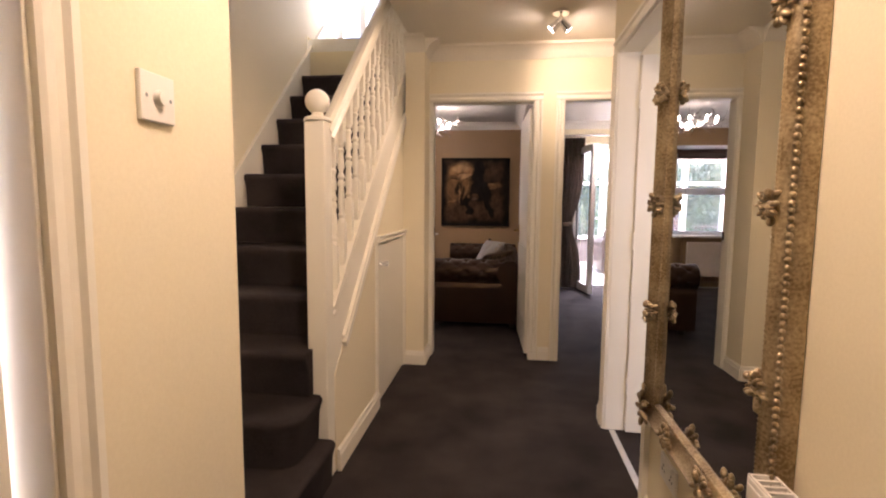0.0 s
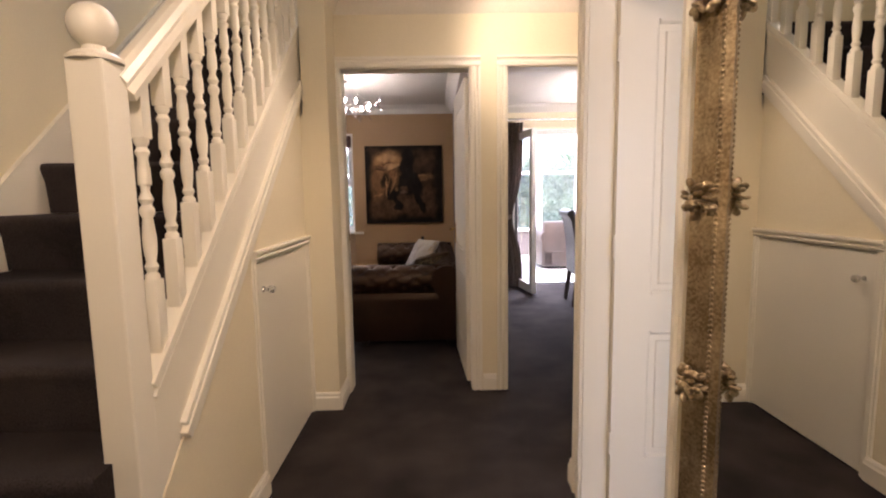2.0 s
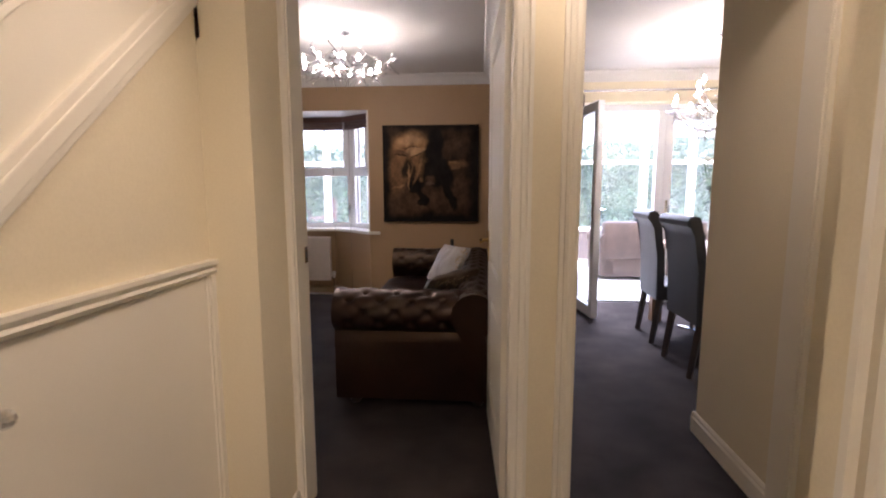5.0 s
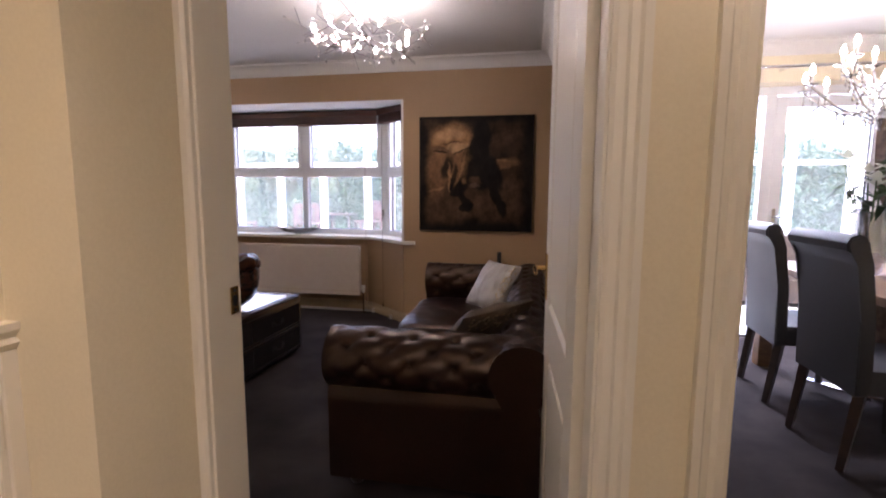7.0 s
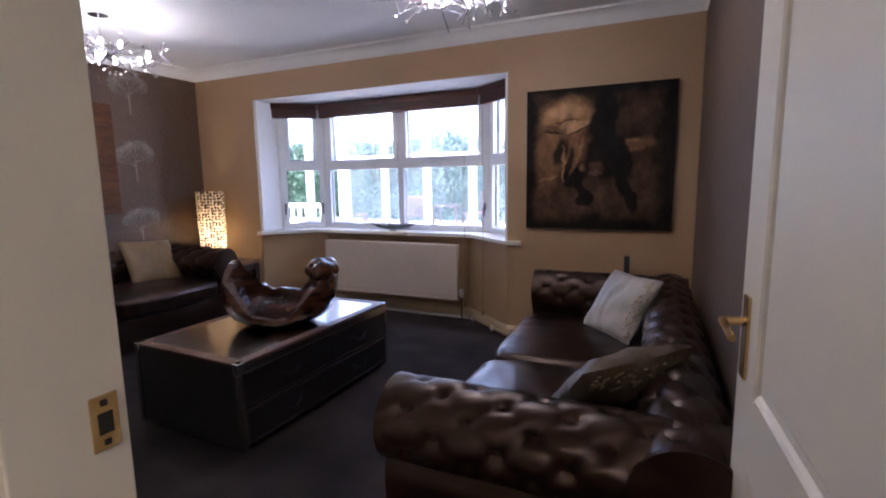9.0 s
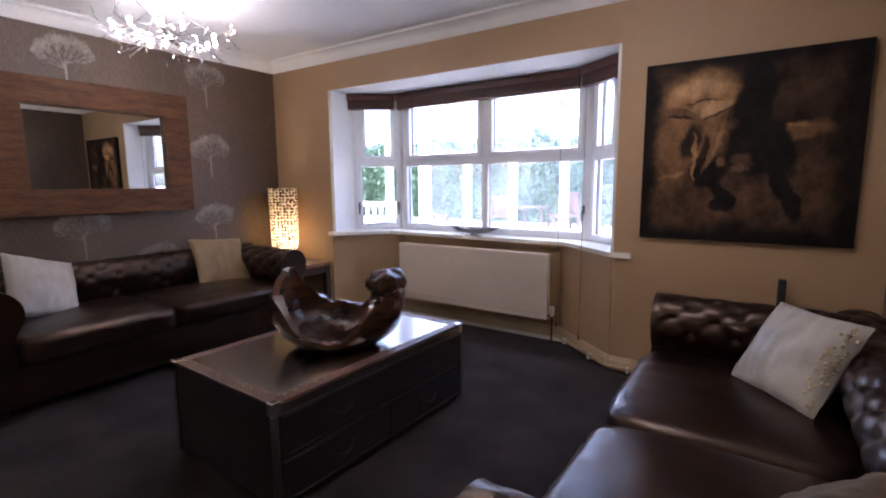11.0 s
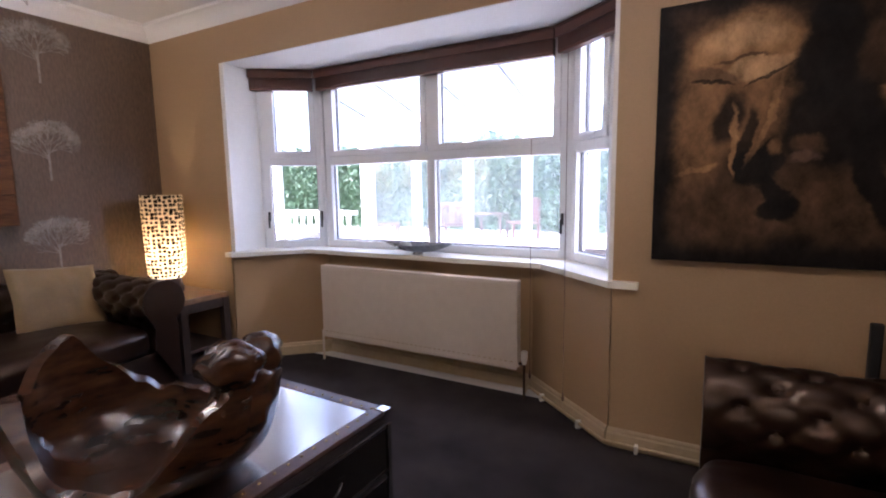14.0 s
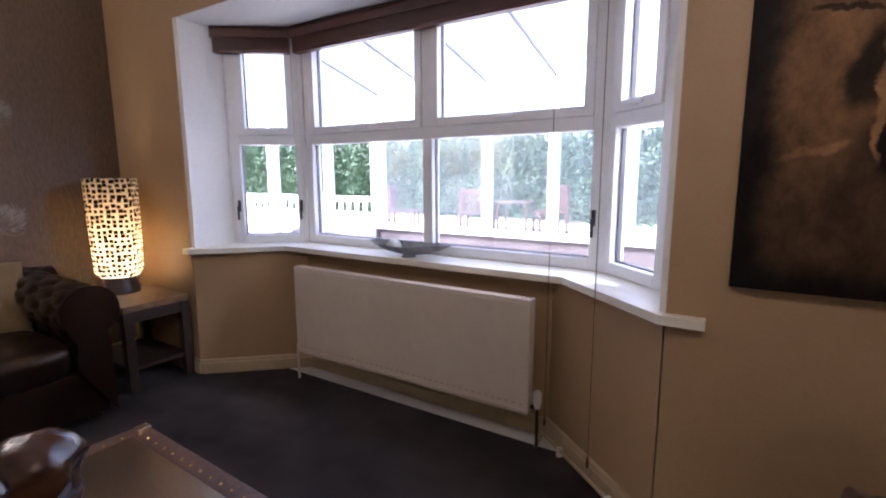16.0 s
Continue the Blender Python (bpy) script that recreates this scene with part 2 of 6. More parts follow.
# ---- building helpers ----


def box(bm, x0, x1, y0, y1, z0, z1, bevel=0.0):
    m = Matrix.LocRotScale(((x0 + x1) / 2, (y0 + y1) / 2, (z0 + z1) / 2), None, (abs(x1 - x0), abs(y1 - y0), abs(z1 - z0)))
    r = bmesh.ops.create_cube(bm, size=1, matrix=m)
    if bevel:
        edges = {e for v in r["verts"] for e in v.link_edges}
        bmesh.ops.bevel(bm, geom=list(edges), offset=bevel, segments=2, affect="EDGES", profile=0.6)
    return bm


def boxes(*dims, bevel=0.0):
    bm = bmesh.new()
    for d in dims:
        box(bm, *d, bevel=bevel)
    return bm


def bar(bm, p, q, w, d, up=(0, 0, 1), bevel=0.0):
    """A straight bar from p to q, w wide across and d deep along up."""
    p, q, up = Vector(p), Vector(q), Vector(up)
    z = (q - p).normalized()
    x = up.cross(z).normalized()
    y = z.cross(x)
    m = Matrix((x, y, z)).transposed().to_4x4()
    m.translation = (p + q) / 2
    r = bmesh.ops.create_cube(bm, size=1, matrix=m @ Matrix.Diagonal((w, d, (q - p).length, 1)))
    if bevel:
        edges = {e for v in r["verts"] for e in v.link_edges}
        bmesh.ops.bevel(bm, geom=list(edges), offset=bevel, segments=2, affect="EDGES", profile=0.6)
    return bm


def tube(bm, p, q, r0, r1=None, n=8):
    p, q = Vector(p), Vector(q)
    m = (q - p).to_track_quat("Z", "Y").to_matrix().to_4x4()
    m.translation = (p + q) / 2
    bmesh.ops.create_cone(bm, cap_ends=True, segments=n, radius1=r0, radius2=r0 if r1 is None else r1, depth=(q - p).length, matrix=m)
    return bm


def ball(bm, c, r, n=10, squash=(1, 1, 1)):
    bmesh.ops.create_uvsphere(bm, u_segments=n, v_segments=max(n // 2, 4), radius=r, matrix=Matrix.Translation(c) @ Matrix.Diagonal((*squash, 1)))
    return bm


def lathe(bm, profile, n=20, centre=(0, 0)):
    """Turned body from (radius, height) pairs round a vertical axis."""
    rings = []
    for r, z in profile:
        rings.append([bm.verts.new((centre[0] + r * math.cos(2 * math.pi * k / n), centre[1] + r * math.sin(2 * math.pi * k / n), z)) for k in range(n)])
    for a, b in zip(rings, rings[1:]):
        for k in range(n):
            bm.faces.new((a[k], a[(k + 1) % n], b[(k + 1) % n], b[k]))
    if profile[0][0] > 1e-4:
        bm.faces.new(rings[0][::-1])
    if profile[-1][0] > 1e-4:
        bm.faces.new(rings[-1])
    return bm


def prism(bm, outline, z0, z1):
    """A flat plate from an outline in plan."""
    lo = [bm.verts.new((x, y, z0)) for x, y in outline]
    hi = [bm.verts.new((x, y, z1)) for x, y in outline]
    bm.faces.new(lo[::-1])
    bm.faces.new(hi)
    for k in range(len(lo)):
        j = (k + 1) % len(lo)
        bm.faces.new((lo[k], lo[j], hi[j], hi[k]))
    return bm


def sweep(bm, section, p, q, out, up=(0, 0, 1)):
    """Extrude a moulding's section, (out, up) pairs, from p to q."""
    p, q, out, up = Vector(p), Vector(q), Vector(out).normalized(), Vector(up)
    a = [bm.verts.new(p + out * u + up * v) for u, v in section]
    b = [bm.verts.new(q + out * u + up * v) for u, v in section]
    n = len(a)
    for k in range(n):
        j = (k + 1) % n
        bm.faces.new((a[k], a[j], b[j], b[k]))
    bm.faces.new(a[::-1])
    bm.faces.new(b)
    return bm


def part(name, bm, material, parent=None, label="", smooth=False):
    bmesh.ops.recalc_face_normals(bm, faces=bm.faces[:])
    me = bpy.data.meshes.new(name)
    bm.to_mesh(me)
    bm.free()
    me.materials.append(material)
    if smooth:
        me.polygons.foreach_set("use_smooth", [True] * len(me.polygons))
        me.set_sharp_from_angle(angle=radians(40))
    ob = new(name, me)
    ob.parent = parent
    if label:
        ob["label"] = label
    return ob


def many(name, proto, mats, material, parent=None, label="", smooth=False):
    """One joined mesh of many copies of a small bmesh at the given poses."""
    proto.verts.ensure_lookup_table()
    co = np.array([(*v.co, 1.0) for v in proto.verts])
    faces = [[v.index for v in f.verts] for f in proto.faces]
    verts, polys = [], []
    for k, m in enumerate(mats):
        verts.extend((co @ np.array(m).T)[:, :3].tolist())
        off = k * len(co)
        polys.extend([[i + off for i in f] for f in faces])
    proto.free()
    me = bpy.data.meshes.new(name)
    me.from_pydata(verts, [], polys)
    me.materials.append(material)
    if smooth:
        me.polygons.foreach_set("use_smooth", [True] * len(me.polygons))
    ob = new(name, me)
    ob.parent = parent
    if label:
        ob["label"] = label
    return ob


def alike(name, ob, parent, m):
    """One more object on the same mesh."""
    o = new(name, ob.data)
    o.parent = parent
    o.matrix_basis = m
    return o


def thing(name, label, category, m=None, group="", kind=""):
    ob = new(name)
    ob.empty_display_size = 0.1
    if m is not None:
        ob.matrix_basis = m
    return tagged(ob, label, category, group, kind)


def structure(name, bm, material, label, category="", smooth=False):
    ob = part(name, bm, material, None, "", smooth)
    return tagged(ob, label, category or name.split("_")[0], "", "structure")


# ---- the shell ----
H = 2.42          # ceiling height
YW0, YW1 = 3.745, 3.855   # wall with the two doorways
XL, XR = -4.38, 0.306     # lounge side walls
YF = 7.19                 # lounge outer wall
HX0, HX1 = -0.56, 0.65    # hall side walls

structure("floor", boxes((-4.5, 4.6, -1.4, 7.52, -0.12, 0.0)), M_CARPET, "dark brown fitted carpet over hall and rooms", "floor")
structure("ceiling_lounge", boxes((XL - 0.1, XR + 0.05, YW1 - 0.05, YF + 0.02, H, H + 0.12)), M_CEIL, "white painted plaster ceiling of the lounge", "ceiling")
structure("ceiling_dining", boxes((XR + 0.051, 4.6, YW1 - 0.05, 7.5, H, H + 0.12)), M_CEIL, "white painted plaster ceiling of the dining room", "ceiling")
structure("ceiling_hall", boxes((-0.62, 2.6, -1.4, YW1 - 0.051, H, H + 0.12), (-0.66, -0.62, 3.50, YW1 - 0.051, H, H + 0.12), (-1.62, -0.62, -1.4, 1.35, H, H + 0.12)), M_CEILH, "cream painted hall ceiling", "ceiling")

# hall walls
structure("wall_doorways", boxes(
    (XL - 0.1, -0.49, YW0, YW1, 0, H), (-0.49, 0.31, YW0, YW1, 2.03, H), (0.31, 0.50, YW0, YW1, 0, H),
    (0.50, 1.30, YW0, YW1, 2.03, H)), M_CREAM, "cream painted wall with two doorways", "wall")
structure("wall_stair_nib", boxes((-1.62, -0.512, 3.50, YW0, 0, 1.7), (-0.655, -0.512, 3.50, YW0, 1.7, H)), M_CREAM, "cream painted nib wall beside the cupboard", "wall")
structure("wall_hall_west", boxes((-0.68, HX0, -1.4, -0.30, 0, H), (-0.68, HX0, -0.30, 0.58, 2.03, H), (-0.68, HX0, 0.58, 1.05, 0, H)), M_CREAM, "cream painted hall wall with a light switch", "wall")
structure("wall_hall_east", boxes((HX1, HX1 + 0.1, -1.4, 1.88, 0, H), (HX1, HX1 + 0.1, 1.88, 2.62, 2.03, H), (HX1, HX1 + 0.1, 2.62, 2.74, 0, H)), M_CREAM, "cream painted hall wall with a side doorway", "wall")
structure("wall_hall_south", boxes((-0.68, -0.35, -1.5, -1.4, 0, H), (-0.35, 0.55, -1.5, -1.4, 2.05, H), (0.55, HX1 + 0.1, -1.5, -1.4, 0, H)), M_CREAM, "cream painted wall at the front door", "wall")
structure("wall_recess", boxes((HX1 + 0.1, 1.40, 2.74 - 0.1, 2.74, 0, H), (1.30, 1.40, 2.74, 4.50, 0, H)), M_CREAM, "cream painted wall beside the dining doorway", "wall")
structure("wall_stairs", boxes((-1.62, -1.50, 1.05, YW0, 0, 5.0), (-1.62, -1.50, YW0, 4.42, H + 0.125, 5.0), (-1.62, -0.68, 0.95, 1.05, 0, H)), M_CREAM, "cream painted stairwell wall", "wall")
# side room behind the white door
structure("wall_side_room", boxes((2.4, 2.5, -1.4, 2.64, 0, H), (1.40, 2.5, 2.64, 2.74, 0, H), (HX1 + 0.1, 2.5, -1.5, -1.4, 0, 0.85), (HX1 + 0.1, 2.5, -1.5, -1.4, 2.05, H), (HX1 + 0.1, 0.85, -1.5, -1.4, 0.85, 2.05), (2.25, 2.5, -1.5, -1.4, 0.85, 2.05)), M_CEIL, "white painted walls of the side room", "wall")
# landing above the stairs
LY = 4.42
structure("wall_landing", boxes((-0.66, -0.55, 1.35, LY, H + 0.125, 5.0), (-1.62, -0.55, LY, LY + 0.1, H + 0.125, 2.64), (-1.62, -0.55, LY, LY + 0.1, 4.0, 5.0), (-1.0, -0.55, LY, LY + 0.1, 2.64, 4.0), (-1.62, -0.55, 1.23, 1.35, H, 5.0)), M_CREAM, "cream painted landing walls with a window", "wall")
structure("ceiling_landing", boxes((-1.62, -0.55, 1.23, LY + 0.1, 5.0, 5.1)), M_CEIL, "white ceiling above the stairwell", "ceiling")

# lounge walls
structure("wall_lounge_west", boxes((XL - 0.1, XL, YW1, YF + 0.3, 0, H)), M_PAPER, "brown tree-patterned wallpaper with silver trees", "wall")
structure("wall_party", boxes((XR, 0.44, YW1, 7.49, 0, H)), M_PAPER, "painted wall between lounge and dining room", "wall")
BX0, BX1 = -3.57, -1.035
HEAD, SILL = 2.078, 0.785
BW = 7.63                 # inner face of the low bay wall
structure("wall_lounge_outer", boxes((XL, BX0 - 0.04, YF, YF + 0.3, 0, H), (BX1 + 0.02, XR, YF, YF + 0.3, 0, H), (BX0 - 0.04, BX1 + 0.02, YF, YF + 0.3, HEAD, H)), M_BEIGE, "beige painted outer wall around the bay window", "wall")
_lo = prism(bmesh.new(), [(-3.60, YF), (-3.10, BW), (-1.53, BW), (-1.02, YF), (-1.02, YF + 0.2), (-1.40, 7.90), (-3.21, 7.90), (-3.60, YF + 0.2)], 0, SILL - 0.03)
structure("wall_bay", _lo, M_BEIGE, "beige painted low wall under the bay window", "wall")
structure("wall_bay_reveal", boxes((BX0 - 0.04, BX0, YF + 0.004, 7.47, SILL, HEAD), (BX1, BX1 + 0.02, YF + 0.004, 7.47, SILL, HEAD)), M_CEIL, "white painted window reveal", "wall")
structure("ceiling_bay", prism(bmesh.new(), [(BX0, YF + 0.301), (-3.20, 7.90), (-1.38, 7.90), (BX1, YF + 0.301)], HEAD, HEAD + 0.12), M_CEIL, "white painted ceiling of the bay", "ceiling")
structure("trim_bay_soffit", boxes((BX0, BX1, YF + 0.004, YF + 0.3, HEAD - 0.004, HEAD - 0.001)), M_CEIL, "white painted soffit of the bay", "trim")
structure("window_sill", prism(bmesh.new(), [(-3.615, 7.14), (-3.55, 7.14), (-3.19, 7.53), (-1.46, 7.53), (-1.03, 7.15), (-0.905, 7.15), (-0.905, YF - 0.001), (BX1 - 0.002, YF - 0.001), (BX1 - 0.002, 7.47), (-1.38, 7.81), (-3.19, 7.81), (BX0 + 0.002, 7.47), (BX0 + 0.002, YF - 0.001), (-3.615, YF - 0.001)], SILL - 0.03, SILL), M_GLOSS, "white gloss window board of the bay", "sill")

# dining room walls
structure("wall_dining_outer", boxes((0.44, 1.05, 7.2, 7.5, 0, H), (1.05, 3.0, 7.2, 7.5, 2.12, H), (3.0, 4.6, 7.2, 7.5, 0, H)), M_CREAM, "cream painted dining room wall with garden doors", "wall")
structure("wall_dining_east", boxes((4.5, 4.6, 4.40, 7.2, 0, H), (1.40, 4.6, 4.40, 4.50, 0, H)), M_CREAM, "cream painted dining room wall", "wall")


def coving(name, runs, material, label):
    sec = [(0, 0), (0, -0.10)] + [(0.10 - 0.085 * math.cos(a), -0.10 + 0.085 * math.sin(a)) for a in [radians(d) for d in (10, 30, 50, 70, 85)]] + [(0.10, 0)]
    bm = bmesh.new()
    for p, q, out in runs:
        sweep(bm, sec, (*p, H - 0.001), (*q, H - 0.001), out)
    structure(name, bm, material, label, "coving", True)


coving("trim_lounge_coving", [((XL, YF), (XR, YF), (0, -1, 0)), ((XL, YW1), (XL, YF), (1, 0, 0)), ((XR, YW1), (XR, YF), (-1, 0, 0)), ((XL, YW1), (XR, YW1), (0, 1, 0))], M_CEIL, "white plaster coving round the lounge ceiling")
coving("trim_hall_coving", [((-0.512, YW0), (1.3, YW0), (0, -1, 0)), ((-0.512, 3.50), (-0.512, YW0), (1, 0, 0)), ((HX1, -1.4), (HX1, 2.74), (-1, 0, 0)), ((HX0, -1.4), (HX0, 1.05), (1, 0, 0)), ((-0.655, 3.50), (-0.512, 3.50), (0, -1, 0))], M_CEILH, "cream plaster coving round the hall ceiling")
coving("trim_dining_coving", [((0.44, 7.2), (4.5, 7.2), (0, -1, 0)), ((0.44, YW1), (0.44, 7.2), (1, 0, 0))], M_CEIL, "white plaster coving round the dining ceiling")

SKIRT = [(0, 0), (0.018, 0), (0.018, 0.075), (0.012, 0.085), (0.012, 0.095), (0.006, 0.105), (0, 0.105)]


def skirting(name, runs, label="white gloss moulded skirting board", paint=M_GLOSS, tall=1.0):
    bm = bmesh.new()
    for p, q, out in runs:
        sweep(bm, [(u, v * tall) for u, v in SKIRT], (*p, 0), (*q, 0), out)
    structure(name, bm, paint, label, "baseboard")


skirting("baseboard_lounge", [((XL, YF), (-3.60, YF), (0, -1, 0)), ((-3.60, YF), (-3.10, BW), (0.44, -0.5, 0)), ((-3.10, BW), (-1.53, BW), (0, -1, 0)), ((-1.53, BW), (-1.02, YF), (-0.44, -0.51, 0)), ((-1.02, YF), (XR, YF), (0, -1, 0)), ((XL, YW1), (XL, YF), (1, 0, 0)), ((XR, 4.0), (XR, YF), (-1, 0, 0))], "cream gloss moulded skirting board, tinted by beige wall bounce", M_SKIRT, 0.84)
skirting("baseboard_hall", [((-0.662, 1.998), (-0.662, 2.70), (1, 0, 0)), ((-0.66, 3.50), (-0.512, 3.50), (0, -1, 0)), ((-0.512, 3.485), (-0.512, YW0), (1, 0, 0)), ((0.362, YW0), (0.448, YW0), (0, -1, 0)), ((HX1, -1.4), (HX1, 1.85), (-1, 0, 0)), ((HX1, 2.69), (HX1, 2.74), (-1, 0, 0)), ((HX0, 0.65), (HX0, 1.05), (1, 0, 0))])
skirting("baseboard_dining", [((1.30, 3.86), (1.30, 4.515), (-1, 0, 0)), ((0.44, YW1), (0.44, 7.2), (1, 0, 0)), ((1.285, 4.50), (4.5, 4.50), (0, 1, 0))])

ARCH = [(0, 0), (0.014, 0), (0.018, 0.008), (0.018, 0.022), (0.010, 0.030), (0.013, 0.042), (0.022, 0.048), (0.022, 0.062), (0, 0.062)]


def doorcase(name, axis, at, face, a0, a1, head, sides, depth, label):
    """Lining, stops and moulded architraves round a doorway. axis: the wall runs along x or y; face: the wall's face on the near side; sides: which faces carry architraves."""
    bm = bmesh.new()

    def w(a, d, z):
        return (a, d, z) if axis == "x" else (d, a, z)

    lo, hi = min(at, at + depth), max(at, at + depth)
    for u0, u1, z0, z1 in ((a0 - 0.025, a0, 0, head), (a1, a1 + 0.025, 0, head), (a0 - 0.025, a1 + 0.025, head, head + 0.025)):
        p, q = w(u0, lo - 0.002, z0), w(u1, hi + 0.002, z1)
        box(bm, p[0], q[0], p[1], q[1], p[2], q[2], 0.002)
    for f, s in sides:
        out = w(0, s, 0)
        along = w(1, 0, 0)
        back = w(-1, 0, 0)
        sweep(bm, ARCH, w(a0 - 0.006, f, 0), w(a0 - 0.006, f, head + 0.006), out, back)
        sweep(bm, ARCH, w(a1 + 0.006, f, 0), w(a1 + 0.006, f, head + 0.006), out, along)
        sweep(bm, ARCH, w(a0 - 0.068, f, head + 0.006), w(a1 + 0.068, f, head + 0.006), out, (0, 0, 1))
    return structure(name, bm, M_GLOSS, label, "door frame")


doorcase("door_frame_lounge", "x", YW0, YW0, -0.482, 0.288, 2.008, [(YW0, -1)], YW1 - YW0, "white gloss door frame with moulded architrave")
doorcase("door_frame_dining", "x", YW0, YW0, 0.522, 1.278, 2.008, [(YW0, -1), (YW1, 1)], YW1 - YW0, "white gloss doorway frame to the dining room")
doorcase("door_frame_side", "y", HX1, HX1, 1.90, 2.60, 2.008, [(HX1, -1)], 0.1, "white gloss frame of the side door")
doorcase("door_frame_front_room", "y", -0.68, HX0, -0.28, 0.56, 2.008, [(HX0, 1)], 0.12, "white gloss frame of the front room door")

# ---- staircase ----
RISE, GOING, Y8 = 0.200, 0.2165, 2.940
SLOPE = RISE / GOING


def step_y(n):
    return Y8 + (n - 8) * GOING


def string_z(y):
    return 1.405 + SLOPE * (y - 2.70)


def staircase():
    st = thing("staircase", "straight white-painted staircase with dark brown carpeted steps and a turned balustrade", "staircase", pose(0, 0, 0))
    for n in range(1, 14):
        y, z = step_y(n), n * RISE
        x1 = -0.655 if n == 1 else (-0.712 if n == 2 else -0.735)
        bm = bmesh.new()
        back = y + GOING + 0.03 if n < 13 else 4.415
        sec = [(y + 0.006, z), (y - 0.008, z - 0.003), (y - 0.018, z - 0.013), (y - 0.020, z - 0.026), (y - 0.014, z - 0.044), (y - 0.002, z - 0.075), (y + 0.010, z - RISE + 0.002), (back, z - RISE + 0.002), (back, z)]
        if n == 13:
            sec = [(y - 0.02, z - 0.018), (y + 0.012, z - 0.045), (y + 0.012, z - 0.12), (4.415, z - 0.12), (4.415, z), (y, z)]
        if n < 3:
            rings = []
            for grow, zl in ((0.0, z - RISE + 0.002), (0.006, z - 0.075), (0.014, z - 0.044), (0.020, z - 0.026), (0.018, z - 0.013), (0.008, z - 0.003), (-0.006, z)):
                r = 0.085
                xc, yc = x1 + grow - r, y - grow + r
                arc = [(xc + r * math.cos(q), yc + r * math.sin(q)) for q in [radians(-90 + 15 * k) for k in range(7)]]
                rings.append([bm.verts.new((u, v, zl)) for u, v in [(-1.478, y - grow)] + arc + [(x1 + grow, 1.905), (-1.478, 1.905)]])
            for lo, hi in zip(rings, rings[1:]):
                for k in range(len(lo)):
                    j = (k + 1) % len(lo)
                    bm.faces.new((lo[k], lo[j], hi[j], hi[k]))
            bm.faces.new(rings[0][::-1])
            bm.faces.new(rings[-1])
        else:
            sweep(bm, sec, (-1.478, 0, 0), (x1, 0, 0), (0, 1, 0))
        part("step", bm, M_CARPET, st, "dark brown carpeted tread and riser", True)
    # wall string
    bm = bmesh.new()
    a, b = (step_y(1) - 0.12, 0.20 - 0.12 * RISE / GOING + 0.09), (step_y(13) + 0.05, 13 * RISE + 0.05 + 0.09)
    sec = [a, b, (b[0], b[1] - 0.40), (a[0] + 0.3, 0.0), (a[0], 0.0)]
    sweep(bm, [(p, q) for p, q in sec], (-1.499, 0, 0), (-1.478, 0, 0), (0, 1, 0))
    part("wall_string", bm, M_GLOSS, st, "white gloss wall string")
    # outer string with mouldings
    y0, y1 = 1.995, 3.60
    bm = bmesh.new()
    s = [(y0, string_z(y0)), (y1, string_z(y1)), (y1, string_z(y1) - 0.30), (y0, string_z(y0) - 0.30)]
    sweep(bm, s, (-0.715, 0, 0), (-0.672, 0, 0), (0, 1, 0))
    part("outer_string", bm, M_GLOSS, st, "white painted string board")
    bm = bmesh.new()
    up = Vector((0, -SLOPE, 1)).normalized()
    bar(bm, (-0.694, y0, string_z(y0) + 0.010), (-0.694, y1, string_z(y1) + 0.010), 0.066, 0.028, (0, -SLOPE, 1), 0.004)
    bar(bm, (-0.668, y0, string_z(y0) - 0.022), (-0.668, y1, string_z(y1) - 0.022), 0.014, 0.018, (0, -SLOPE, 1), 0.003)
    part("base_rail", bm, M_GLOSS, st, "white moulded base rail")
    bm = bmesh.new()
    for off, w, d in ((-0.300, 0.030, 0.036), (-0.265, 0.020, 0.024), (-0.335, 0.018, 0.024)):
        a, b = y0 + (0.16 if off < -0.33 else 0.12), 3.50
        bar(bm, (-0.664, a, string_z(a) + off), (-0.664, b, string_z(b) + off), w, d, (0, -SLOPE, 1), 0.004)
    part("string_moulding", bm, M_GLOSS, st, "white sloping moulding under the string")
    # spandrel panel
    bm = bmesh.new()
    zz = lambda y: string_z(y) - 0.305
    for ya, yb, cut in ((1.995, 2.72, 0), (2.72, 3.50, 1.03)):
        sec = [(ya, cut), (yb, cut), (yb, zz(yb)), (ya, max(zz(ya), cut))]
        sweep(bm, sec, (-0.70, 0, 0), (-0.668, 0, 0), (0, 1, 0))
    part("spandrel_panel", bm, M_CREAM, st, "cream painted panel under the stairs")
    # newel
    nx, ny, w, top, rail = -0.713, 1.955, 0.0435, 1.570, 1.515
    bm = boxes((nx - w, nx + w, ny - w, ny + w, 0.0, top), bevel=0.006)
    lathe(bm, [(0.058, top), (0.058, top + 0.008), (0.046, top + 0.018), (0.026, top + 0.024), (0.023, top + 0.036)], 20, (nx, ny))
    newel = part("newel_post", bm, M_GLOSS, st, "square white newel post")
    bm = bmesh.new()
    ball(bm, (nx, ny, top + 0.082), 0.051, 24)
    part("ball_finial", bm, M_GLOSS, newel, "round white ball finial", True)
    # hand rail
    bm = bmesh.new()
    ra, rb = (-0.692, ny + w - 0.005, rail), (-0.692, 3.72, rail + SLOPE * (3.72 - ny - w))
    sec = [(-0.030, -0.030), (0.030, -0.030), (0.033, -0.012), (0.024, 0.004), (0.031, 0.018), (0.026, 0.036), (0.010, 0.044), (-0.010, 0.044), (-0.026, 0.036), (-0.031, 0.018), (-0.024, 0.004), (-0.033, -0.012)]
    sweep(bm, sec, ra, rb, (1, 0, 0), Vector((0, -SLOPE, 1)).normalized())
    part("handrail", bm, M_GLOSS, st, "white moulded handrail")
